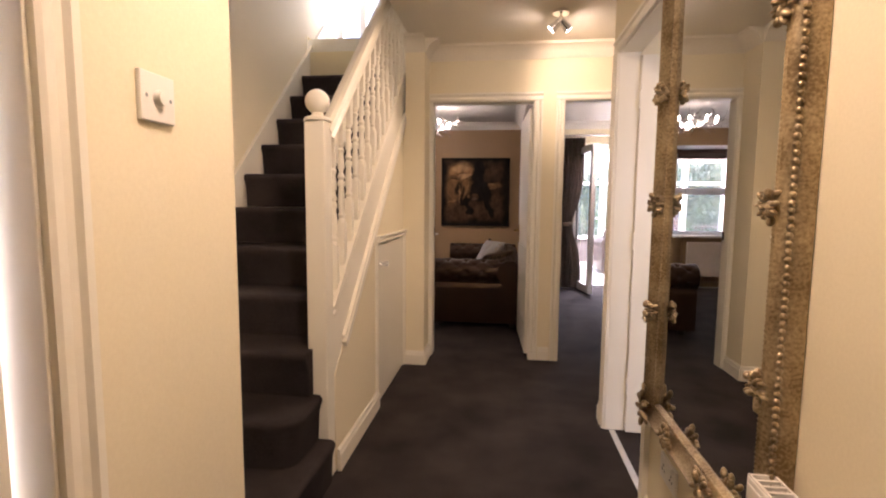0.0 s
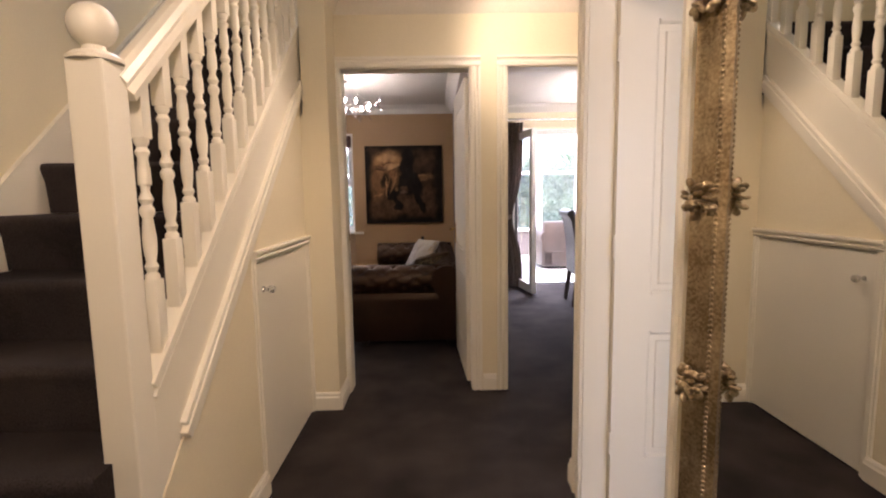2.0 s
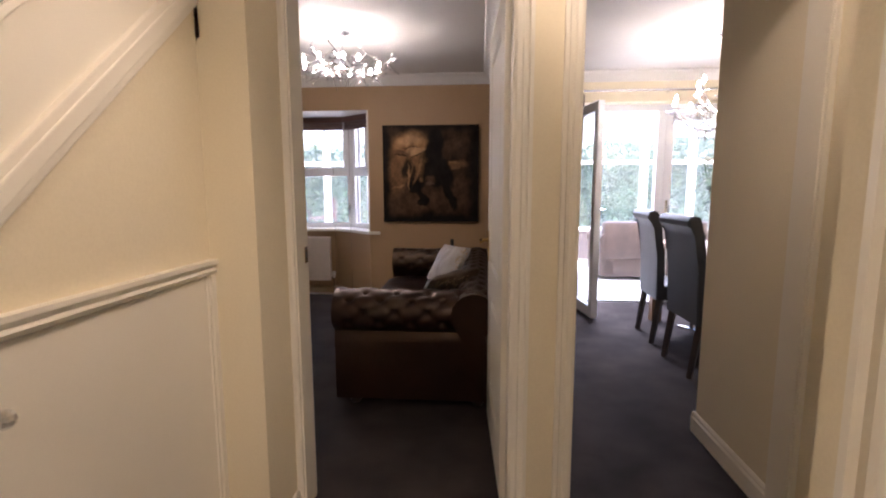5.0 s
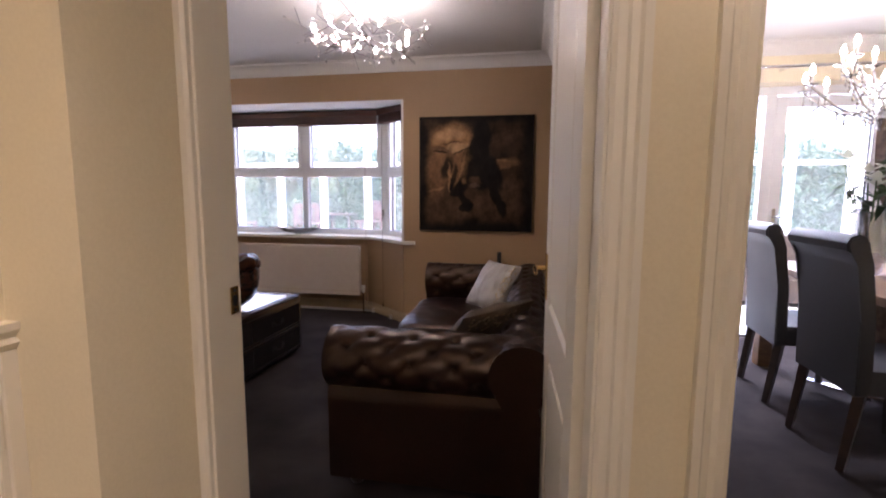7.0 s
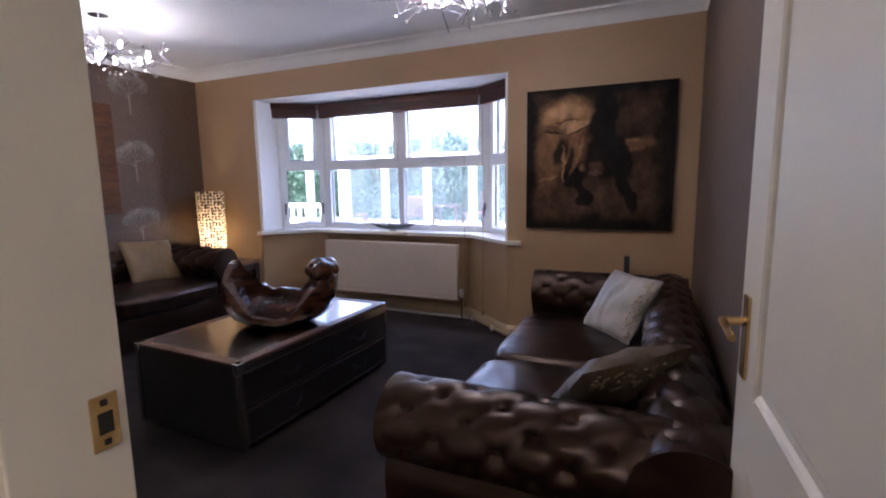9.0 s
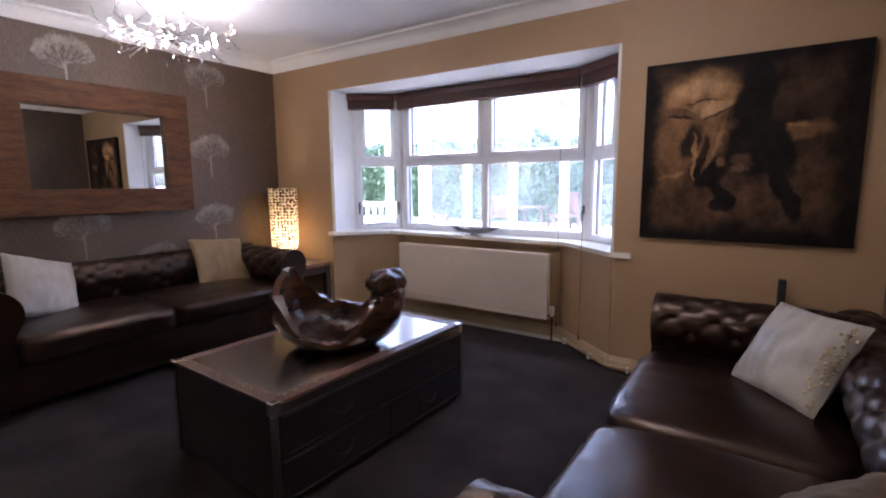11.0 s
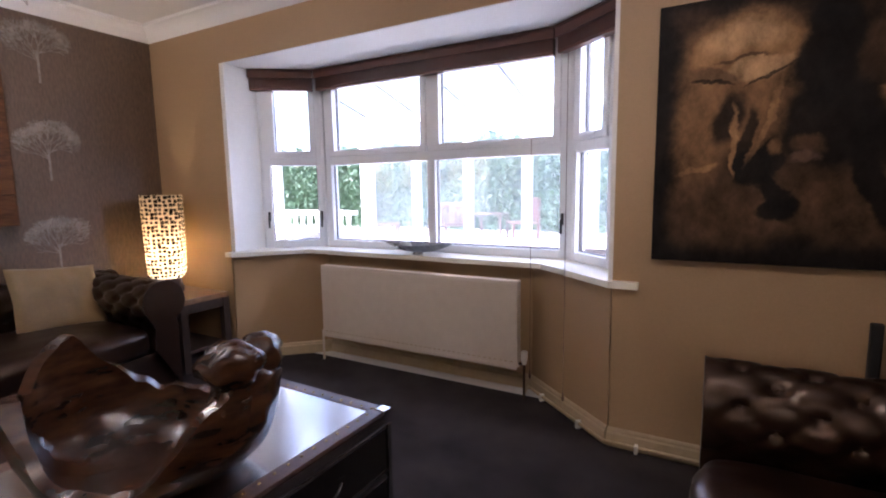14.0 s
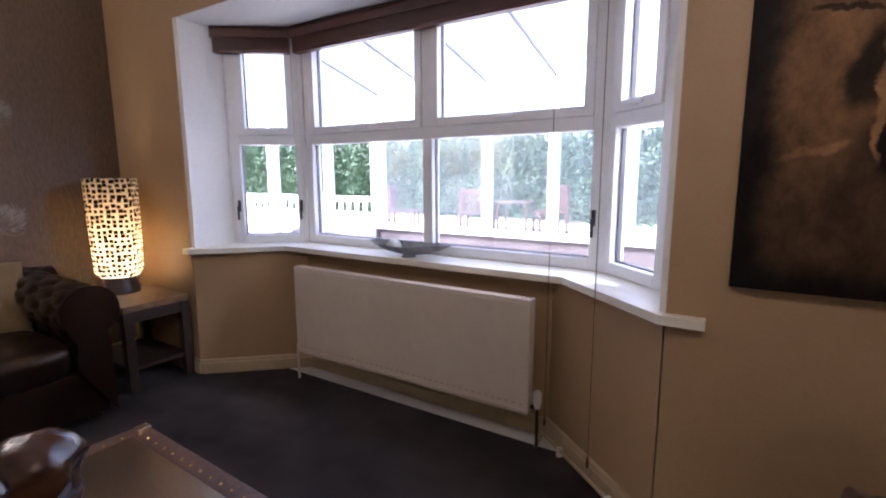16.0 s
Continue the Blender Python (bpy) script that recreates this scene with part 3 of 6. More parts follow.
    # turned balusters
    dz = rail - 0.035 - SLOPE * (ny + w) - (string_z(0) + 0.02)
    bm = bmesh.new()
    hh, s = dz + 0.02, 0.0195
    box(bm, -s, s, -s, s, -0.03, 0.20, 0.003)
    box(bm, -s, s, -s, s, hh - 0.15, hh, 0.003)
    t0, t1 = 0.20, hh - 0.15
    prof = [(0.0185, 0), (0.0185, 0.012), (0.012, 0.02), (0.018, 0.035), (0.012, 0.048), (0.0165, 0.075), (0.0180, 0.11), (0.0125, 0.165), (0.0185, 0.178), (0.0185, 0.19), (0.012, 0.20), (0.0185, 0.215), (0.0105, 0.235)]
    prof = [(r, t0 + z) for r, z in prof] + [(0.0155, t0 + 0.30), (0.0165, t1 - 0.12), (0.0125, t1 - 0.05), (0.0185, t1 - 0.035), (0.012, t1 - 0.022), (0.0185, t1 - 0.010), (0.0185, t1)]
    lathe(bm, prof, 14)
    first = None
    for i in range(16):
        y = 2.070 + 0.1105 * i
        m = Matrix.Translation((-0.692, y, string_z(y) + 0.012))
        if first is None:
            first = part("baluster", bm, M_GLOSS, st, "white turned baluster", True)
            first.matrix_basis = m
        else:
            alike("baluster", first, st, m)["label"] = "white turned baluster"
    return st


staircase()


def stair_cupboard():
    c = thing("cupboard_door", "white painted under-stairs cupboard door with a small glass knob, closed", "cupboard", pose(-0.668, 3.10, 0))
    part("panel", boxes((-0.02, 0.004, -0.365, 0.37, 0.012, 0.985), bevel=0.003), M_GLOSS, c)
    bm = bmesh.new()
    sweep(bm, [(0, 0), (0.016, 0), (0.024, 0.012), (0.016, 0.02), (0.028, 0.034), (0.028, 0.046), (0, 0.046)], (0.0, -0.41, 0.99), (0.0, 0.40, 0.99), (1, 0, 0))
    part("top_moulding", bm, M_GLOSS, c, "white moulded top rail")
    for y0 in (-0.405, 0.375):
        part("stile", boxes((-0.02, 0.016, y0, y0 + 0.026, 0, 0.99), (-0.02, 0.009, y0 - 0.012, y0 + 0.036, 0, 0.99), bevel=0.002), M_GLOSS, c, "white moulded stile")
    for z in (0.17, 0.83):
        part("hinge", tube(bmesh.new(), (0.008, 0.368, z), (0.008, 0.368, z + 0.07), 0.005), M_GLOSS, c, "painted hinge")
    knob = part("knob", ball(tube(bmesh.new(), (0.004, -0.315, 0.865), (0.028, -0.315, 0.865), 0.008), (0.042, -0.315, 0.865), 0.018, 12), M_CRYSTAL, c, "faceted clear glass knob")
    part("knob_plate", tube(bmesh.new(), (0.003, -0.315, 0.865), (0.009, -0.315, 0.865), 0.014, n=16), M_CHROME, c, "chrome rose")


stair_cupboard()


def panel_door(name, label, m, w, handed, h=1.985, handle=True):
    """A moulded panel door hinged at its local origin, lying along local x, thickness in y."""
    d = thing(name, label, "door", m)
    t = 0.0175
    stile, rails = 0.125, [(0.0, 0.20), (0.72, 0.86), (h - 0.12, h)]
    bm = boxes((0, stile, -t, t, 0.008, h), (w - stile, w, -t, t, 0.008, h))
    for a, b in rails:
        box(bm, stile, w - stile, -t, t, max(a, 0.008), b)
    part("frame", bm, M_GLOSS, d, "white gloss stiles and rails")
    x0, x1 = stile, w - stile
    for (a, b), (c, e) in zip(rails, rails[1:]):
        pb = boxes((x0, x1, -t + 0.009, t - 0.009, b, c))
        box(pb, x0 + 0.040, x1 - 0.040, -t + 0.002, t - 0.002, b + 0.040, c - 0.040, 0.006)
        pn = part("panel", pb, M_GLOSS, d, "raised and fielded white panel")
        for s in (-1, 1):
            mb = bmesh.new()
            sec = [(0, 0), (0.018, 0), (0.013, 0.006), (0.006, 0.010), (0, 0.0095)]
            f = s * (t - 0.0095)
            for p, q, out in (((x0, f, b), (x0, f, c), (1, 0, 0)), ((x1, f, b), (x1, f, c), (-1, 0, 0)), ((x0 + 0.018, f, b), (x1 - 0.018, f, b), (0, 0, 1)), ((x0 + 0.018, f, c), (x1 - 0.018, f, c), (0, 0, -1))):
                sweep(mb, sec, p, q, out, (0, s, 0))
            part("moulding", mb, M_GLOSS, pn)
    for z in (0.22, 1.0, 1.72):
        part("hinge", tube(bmesh.new(), (-0.004, handed * (t + 0.002), z), (-0.004, handed * (t + 0.002), z + 0.09), 0.006), M_BRASS if handle else M_GLOSS, d, "butt hinge")
    if handle:
        for s in (-1, 1):
            hb = boxes((w - 0.075, w - 0.035, s * t, s * (t + 0.006), 0.875, 1.035), bevel=0.002)
            hd = part("handle", hb, M_BRASS, d, "polished brass lever handle")
            lb = tube(bmesh.new(), (w - 0.055, s * t, 0.985), (w - 0.055, s * (t + 0.045), 0.985), 0.009)
            tube(lb, (w - 0.055, s * (t + 0.042), 0.985), (w - 0.165, s * (t + 0.046), 0.983), 0.0085, 0.007)
            part("lever", lb, M_BRASS, hd, "brass lever", True)
    return d


panel_door("door_lounge", "white gloss panelled door with brass handles, standing open", pose(0.283, 3.872, 0, 0, 0, 93), 0.758, -1)
panel_door("door_side", "white gloss panelled side door, standing open", pose(0.752, 2.585, 0, 0, 0, -3), 0.745, -1, handle=False)
panel_door("door_front_room", "white gloss panelled door, closed", pose(-0.62, -0.278, 0, 0, 0, 90), 0.815, -1)
panel_door("door_front", "white gloss front door, closed", pose(-0.345, -1.45, 0, 0, 0, 0), 0.89, -1, h=2.04)

_b = boxes((0.668, 0.70, 1.915, 2.585, 0.0, 0.006), bevel=0.002)
structure("trim_threshold", _b, M_CHROME, "metal threshold strip in the side doorway", "trim")
_k = thing("strike_plate", "worn brass strike plate on the door frame", "latch", pose(-0.481, 3.832, 1.004))
part("plate", boxes((0, 0.002, -0.015, 0.014, -0.031, 0.031), bevel=0.0008), M_BRASS, _k)
# black block on the plate stands in for the shaded hole
part("keep", boxes((0.0021, 0.0030, -0.008, 0.007, -0.013, 0.011)), M_BLACK, _k, "black block for the shade in the latch hole")
for _z in (-0.023, 0.022):
    part("screw", boxes((0.0018, 0.0034, -0.004, 0.003, _z - 0.0035, _z + 0.0035), bevel=0.0012), M_BLACK, _k, "black screw head")


def light_switch():
    s = thing("light_switch", "white plastic dimmer light switch on the cream wall", "switch", pose(HX0, 0.796, 1.415, 0, 0, 0))
    part("plate", boxes((0, 0.010, -0.043, 0.043, -0.043, 0.043), bevel=0.003), M_PLASTIC, s)
    part("dial", tube(bmesh.new(), (0.010, 0, 0), (0.022, 0, 0), 0.014, 0.0125, 20), M_PLASTIC, s, "round white dimmer dial", True)
    for y in (-0.030, 0.030):
        part("screw", tube(bmesh.new(), (0.009, y, 0), (0.0112, y, 0), 0.0035), M_CHROME, s)


light_switch()


def hall_spotlight(m):
    s = thing("ceiling_spotlight", "chrome ceiling spotlight with tilted heads, lit", "spotlight", m, "hall ceiling spotlights")
    part("rose", lathe(bmesh.new(), [(0.05, -0.022), (0.05, -0.004), (0.046, -0.001)], 24), M_CHROME, s, "", True)
    for a, tilt in ((0.6, 0.5), (2.7, 0.6)):
        part("stem", tube(bmesh.new(), (0, 0, -0.02), (0.02 * math.cos(a), 0.02 * math.sin(a), -0.07), 0.006), M_CHROME, s)
        c = Vector((0.035 * math.cos(a), 0.035 * math.sin(a), -0.085))
        d = Vector((math.cos(a), math.sin(a), -0.7)).normalized()
        hd = part("head", tube(bmesh.new(), c - d * 0.035, c + d * 0.03, 0.018, 0.028, 18), M_CHROME, s, "chrome lamp head", True)
        part("bulb", tube(bmesh.new(), c + d * 0.0302, c + d * 0.033, 0.022, n=16), M_BULB, hd, "lit halogen bulb")
    return s


_s = hall_spotlight(pose(0.40, 3.10, H))
# second fitting stays out of view, added to carry the near-hall lamps
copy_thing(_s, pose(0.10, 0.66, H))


def ornate_mirror():
    y0, y1, z0, z1 = 0.955, 1.765, 0.455, 2.035
    m = thing("ornate_mirror", "tall wall mirror in an ornate aged silver-gilt frame", "mirror", pose(HX1 - 0.002, 0, 0))
    w = 0.085
    part("mirror_glass", boxes((-0.022, -0.014, y0 + w - 0.01, y1 - w + 0.01, z0 + w - 0.01, z1 - w + 0.01)), M_MIRROR, m, "clear mirror glass")
    sec = [(0, 0), (0.030, 0), (0.052, 0.010), (0.058, 0.021), (0.046, 0.031), (0.040, 0.052), (0.034, 0.058), (0.040, 0.066), (0.034, 0.074), (0.022, w), (0, w)]
    bm = bmesh.new()
    sweep(bm, sec, (0, y0, z0), (0, y0, z1), (-1, 0, 0), (0, 1, 0))
    sweep(bm, sec, (0, y1, z0), (0, y1, z1), (-1, 0, 0), (0, -1, 0))
    sweep(bm, sec, (0, y0 + w * 0.5, z0), (0, y1 - w * 0.5, z0), (-1, 0, 0), (0, 0, 1))
    sweep(bm, sec, (0, y0 + w * 0.5, z1), (0, y1 - w * 0.5, z1), (-1, 0, 0), (0, 0, -1))
    part("frame", bm, M_SILVERLEAF, m, "moulded silver-gilt frame", True)
    # beading, inner and outer
    spots = []
    for edge, r, step, out in ((0.006, 0.0075, 0.0155, 0.040), (w - 0.014, 0.005, 0.0105, 0.034)):
        size = Matrix.Diagonal((r, r, r, 1))
        for k in range(int((z1 - z0) / step)):
            z = z0 + (k + 0.5) * step
            spots += [Matrix.Translation((-out, y, z)) @ size for y in (y0 + edge, y1 - edge)]
        for k in range(int((y1 - y0) / step)):
            y = y0 + (k + 0.5) * step
            spots += [Matrix.Translation((-out, y, z)) @ size for z in (z0 + edge, z1 - edge)]
    many("beading", ball(bmesh.new(), (0, 0, 0), 1, 6), spots, M_SILVERLEAF, m, "string of gilt beads", True)
    # carved leaf ornaments
    def leafy(name, c, size, seed, ax):
        rnd = random.Random(seed)
        bm = bmesh.new()
        for k in range(17):
            a = k * 0.74 + rnd.uniform(-0.2, 0.2)
            r = size * rnd.uniform(0.3, 0.95)
            p = Vector((-rnd.uniform(0.010, 0.026), math.cos(a) * r * (0.62 if ax == "z" else 1), math.sin(a) * r * (1 if ax == "z" else 0.62)))
            mm = Matrix.Translation(p) @ Euler((a, rnd.uniform(-0.5, 0.5), 0)).to_matrix().to_4x4() @ Matrix.Diagonal((0.009, size * 0.27, size * 0.13, 1))
            bmesh.ops.create_icosphere(bm, subdivisions=2, radius=1, matrix=mm)
        ball(bm, (-0.018, 0, 0), size * 0.20, 10)
        o = part(name, bm, M_SILVERLEAF, m, "carved gilt acanthus ornament", True)
        o.matrix_basis = Matrix.Translation(c)
    for k, z in enumerate((z0 + 0.050, z0 + 0.407, z0 + 0.780, z0 + 1.153, z1 - 0.050)):
        for y, ed, inner in ((y0 + 0.036, 0, y0 + 0.070), (y1 - 0.036, 1, y1 - 0.070)):
            leafy("ornament", (-0.044, y, z), 0.078 if k in (0, 4) else 0.042, k * 2 + ed, "z")
            if k not in (0, 4):
                leafy("ornament", (-0.036, inner, z), 0.030, k * 2 + ed + 40, "z")
    for k, z in enumerate((z0 + 0.05, z1 - 0.05)):
        for j in range(1, 3):
            leafy("ornament", (-0.042, y0 + (y1 - y0) * j / 3, z), 0.06, 70 + k * 3 + j, "y")


ornate_mirror()


def radiator(name, label, m, L, z0, z1, front=0.085, valve=1, paint=M_RAD):
    """A white panel radiator on a wall along local x, facing local -y."""
    r = thing(name, label, "radiator", m)
    bm = boxes((-L / 2, L / 2, -front, -front + 0.012, z0, z1 - 0.004), bevel=0.004)
    part("front_panel", bm, paint, r, "smooth enamel panel with rolled edges")
    for z in (z1 - 0.028, z0 + 0.012):
        part("rolled_edge", boxes((-L / 2 + 0.004, L / 2 - 0.004, -front - 0.003, -front - 0.0002, z, z + 0.012), bevel=0.001), paint, r)
    n = int(L / 0.034)
    weld = boxes((-0.009, 0.009, -0.0014, 0.0006, -0.003, 0.003))
    spots = [Matrix.Translation((-L / 2 + 0.03 + (L - 0.06) * k / (n - 1), -front, z0 + 0.045)) for k in range(n)]
    many("weld_seam", weld, spots, M_SKIRT, r, "row of small weld dimples")
    part("back_panel", boxes((-L / 2 + 0.01, L / 2 - 0.01, -0.045, -0.033, z0, z1 - 0.01)), paint, r)
    bm = boxes((-L / 2, L / 2, -front + 0.002, -front + 0.006, z1 - 0.010, z1), (-L / 2, L / 2, -0.036, -0.032, z1 - 0.010, z1))
    n = int(L / 0.02)
    for k in range(n + 1):
        x = -L / 2 + L * k / n
        box(bm, x - 0.003, x + 0.003, -front + 0.002, -0.032, z1 - 0.007, z1 - 0.001)
    part("top_grille", bm, paint, r, "slotted white top grille")
    for s in (-1, 1):
        part("side_cover", boxes((s * L / 2 - 0.004, s * L / 2 + 0.004, -front + 0.001, -0.03, z0 + 0.01, z1 - 0.004), bevel=0.002), paint, r)
    for s in (-1, 1):
        x = s * (L / 2 + 0.035)
        vb = tube(bmesh.new(), (x, -0.055, 0.0), (x, -0.055, z0 + 0.03), 0.0075)
        tube(vb, (x, -0.055, z0 + 0.03), (s * L / 2, -0.055, z0 + 0.03), 0.009)
        part("pipe", vb, paint if s < 0 else M_COPPER, r, "bare copper pipe" if s > 0 else "painted pipe")
    x = valve * (L / 2 + 0.035)
    part("valve", lathe(bmesh.new(), [(0.013, z0 + 0.03), (0.016, z0 + 0.05), (0.019, z0 + 0.056), (0.019, z0 + 0.10), (0.014, z0 + 0.108)], 16, (x, -0.055)), M_PLASTIC, r, "white thermostatic valve", True)
    return r


radiator("radiator", "cream-white panel radiator under the bay window, room light in its tint", pose(-2.277, 7.515, 0), 1.438, 0.182, 0.693, paint=M_RADTINT)
for _x in (-2.80, -1.75):
    structure("trim_radiator_bracket", boxes((_x - 0.02, _x + 0.02, 7.485, BW + 0.002, 0.28, 0.58)), M_RAD, "white radiator bracket on the wall", "trim")
radiator("radiator", "white panel radiator on the hall wall", pose(HX1, 0.40, 0, 0, 0, -90), 1.12, 0.12, 0.70)


def socket():
    s = thing("wall_socket", "white double electric socket low on the wall", "socket", pose(HX1 - 0.002, 1.60, 0.33))
    part("plate", boxes((-0.010, 0, -0.073, 0.073, -0.043, 0.043), bevel=0.003), M_PLASTIC, s)
    for y in (-0.036, 0.036):
        # pin holes are black blocks on the plate, in place of shaded recesses
        part("outlet", boxes((-0.0112, -0.0100, y - 0.012, y - 0.008, -0.012, -0.004), (-0.0112, -0.0100, y + 0.008, y + 0.012, -0.012, -0.004), (-0.0112, -0.0100, y - 0.002, y + 0.002, 0.004, 0.013)), M_BLACK, s, "black blocks for the shade in the pin holes")
        part("rocker", boxes((-0.013, -0.0098, y - 0.006, y + 0.006, 0.020, 0.036), bevel=0.001), M_PLASTIC, s)


socket()

# ---- bay window ----


def casement(win, p, q, zs, cols, keys=()):
    """White plastic window in plan from p to q: outer frame, mullions, a transom, opening lights above and panes."""
    p, q = Vector((*p, 0)), Vector((*q, 0))
    u = (q - p).normalized()
    L = (q - p).length
    nrm = Vector((u.y, -u.x, 0))
    z0, zt, z1 = zs
    m = Matrix((u, Vector((-u.y, u.x, 0)), Vector((0, 0, 1)))).transposed().to_4x4()
    m.translation = p

    def put(name, bm, material, label="", parent=win):
        o = part(name, bm, material, parent, label)
        o.matrix_basis = m
        return o

    f, d = 0.052, 0.035
    bm = boxes((0, f, -d, d, z0, z1), (L - f, L, -d, d, z0, z1), (f, L - f, -d, d, z0, z0 + f), (f, L - f, -d, d, z1 - f, z1), (f, L - f, -d, d, zt - 0.03, zt + 0.03), bevel=0.005)
    put("window_frame", bm, M_UPVC, "white plastic frame")
    xs = [f + (L - 2 * f) * k / cols for k in range(cols + 1)]
    for x in xs[1:-1]:
        put("mullion", boxes((x - 0.03, x + 0.03, -d, d, z0 + f, zt - 0.03), (x - 0.03, x + 0.03, -d, d, zt + 0.03, z1 - f), bevel=0.005), M_UPVC)
    for a, b in zip(xs, xs[1:]):
        a, b = a + (0.03 if a > f else 0), b - (0.03 if b < L - f - 1e-6 else 0)
        e = 0.042
        sash = put("opening_light", boxes((a, a + e, -d - 0.012, d, zt + 0.03, z1 - f), (b - e, b, -d - 0.012, d, zt + 0.03, z1 - f), (a + e, b - e, -d - 0.012, d, zt + 0.03, zt + 0.03 + e), (a + e, b - e, -d - 0.012, d, z1 - f - e, z1 - f), bevel=0.004), M_UPVC, "white top-hung opening light")
        gp = part("pane", boxes((a + e, b - e, 0.004, 0.010, zt + 0.03 + e, z1 - f - e)), M_GLASS, sash)
        gk = part("gasket", boxes((a + e, a + e + 0.006, -0.004, 0.016, zt + 0.03 + e, z1 - f - e), (b - e - 0.006, b - e, -0.004, 0.016, zt + 0.03 + e, z1 - f - e), (a + e + 0.006, b - e - 0.006, -0.004, 0.016, zt + 0.03 + e, zt + 0.036 + e)), M_SEAL, sash, "grey rubber seal")
        hb = boxes(((a + b) / 2 - 0.055, (a + b) / 2 + 0.055, -d - 0.030, -d - 0.020, zt + 0.045, zt + 0.060), ((a + b) / 2 - 0.012, (a + b) / 2 + 0.012, -d - 0.022, -d - 0.010, zt + 0.042, zt + 0.066), bevel=0.003)
        part("window_handle", hb, M_UPVC, sash, "white lever handle")
        put("pane", boxes((a, b, 0.004, 0.010, z0 + f, zt - 0.03)), M_GLASS)
        put("gasket", boxes((a, a + 0.006, -0.004, 0.016, z0 + f, zt - 0.03), (b - 0.006, b, -0.004, 0.016, z0 + f, zt - 0.03), (a + 0.006, b - 0.006, -0.004, 0.016, z0 + f, z0 + f + 0.006)), M_SEAL, "grey rubber seal")
    for x in keys:
        kb = boxes((x - 0.009, x + 0.009, -d - 0.010, -d + 0.002, z0 + 0.20, z0 + 0.27), (x - 0.006, x + 0.006, -d - 0.030, -d - 0.008, z0 + 0.215, z0 + 0.235), (x - 0.007, x + 0.007, -d - 0.034, -d - 0.024, z0 + 0.150, z0 + 0.235), bevel=0.003)
        put("window_handle", kb, M_BLACK, "dark lever handle")
    return m


win = thing("window_1", "white plastic bay window with top opening lights", "window", None, kind="structure")
ZS = (SILL + 0.001, 1.427, HEAD)
casement(win, (-3.18, 7.765), (-1.355, 7.765), ZS, 2, (1.79,))
casement(win, (-3.565, 7.485), (-3.215, 7.75), ZS, 1, (0.028, 0.41))
casement(win, (-1.32, 7.75), (-1.04, 7.485), ZS, 1)
part("corner_post", prism(bmesh.new(), [(-3.225, 7.71), (-3.18, 7.715), (-3.18, 7.81), (-3.225, 7.81)], ZS[0], HEAD), M_UPVC, win)
part("corner_post", prism(bmesh.new(), [(-1.355, 7.715), (-1.31, 7.71), (-1.31, 7.81), (-1.355, 7.81)], ZS[0], HEAD), M_UPVC, win)

part("corner_post", prism(bmesh.new(), [(-3.635, 7.455), (-3.552, 7.460), (-3.552, 7.54), (-3.635, 7.54)], ZS[0], HEAD), M_UPVC, win)
part("corner_post", prism(bmesh.new(), [(-1.053, 7.460), (-0.970, 7.455), (-0.970, 7.54), (-1.053, 7.54)], ZS[0], HEAD), M_UPVC, win)


def blind(name, p, q, label):
    b = thing(name, label, "blind", None, "bay window blinds")
    p, q = Vector((*p, 0)), Vector((*q, 0))
    u = (q - p).normalized()
    out = Vector((u.y, -u.x, 0))
    L = (q - p).length
    m = Matrix((u, -out, Vector((0, 0, 1)))).transposed().to_4x4()
    m.translation = p

    def put(name, bm, material, label=""):
        o = part(name, bm, material, b, label)
        o.matrix_basis = m

    put("valance", boxes((0, L, -0.012, 0.0, 2.013, 2.074), (0, L, -0.018, 0.002, 2.060, 2.074), (0, L, -0.016, 0.0, 2.011, 2.020), bevel=0.002), M_BLIND, "reddish brown wooden valance")
    put("head_rail", boxes((0.005, L - 0.005, 0.006, 0.05, 2.028, 2.074)), M_BLIND)
    for k in range(14):
        z = 1.950 + k * 0.0052
        put("slat", boxes((0.006, L - 0.006, 0.004, 0.052, z, z + 0.0032)), M_BLIND)
    put("bottom_rail", boxes((0.006, L - 0.006, 0.004, 0.052, 1.930, 1.948), bevel=0.002), M_BLIND)
    return b


blind("wooden_blind", (-3.19, 7.655), (-1.43, 7.655), "reddish brown wooden venetian blind, drawn up, at the window head")
blind("wooden_blind", (-3.565, 7.385), (-3.20, 7.65), "narrow reddish brown wooden blind, drawn up")
blind("wooden_blind", (-1.415, 7.645), (-1.045, 7.375), "narrow reddish brown wooden blind, drawn up")
for _x, _y in ((-1.505, 7.505), (-1.26, 7.30)):
    _c = thing("blind_cord", "thin blind cord hanging below the sill", "cord", pose(_x, _y, 0))
    part("cord", tube(bmesh.new(), (0, 0, 0.16), (0.0, 0.0, 1.94), 0.0016, n=6), M_RIVET, _c)
    part("tassel", lathe(bmesh.new(), [(0.003, 0.16), (0.007, 0.13), (0.005, 0.115)], 10), M_BLIND, _c)

# heating pipe clipped along the foot of the lounge skirting
_h = thing("heating_pipe", "thin painted heating pipe clipped along the lounge skirting", "pipe", pose(0, 0, 0))
_run = [Vector((-1.525, 7.46, 0.028)), Vector((-1.543, BW - 0.04, 0.028)), Vector((-1.035, YF - 0.033, 0.028)), Vector((XR - 0.03, YF - 0.033, 0.028))]
_bm = bmesh.new()
for _p, _q in zip(_run, _run[1:]):
    tube(_bm, _p, _q, 0.0075, n=10)
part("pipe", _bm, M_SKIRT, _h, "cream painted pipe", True)
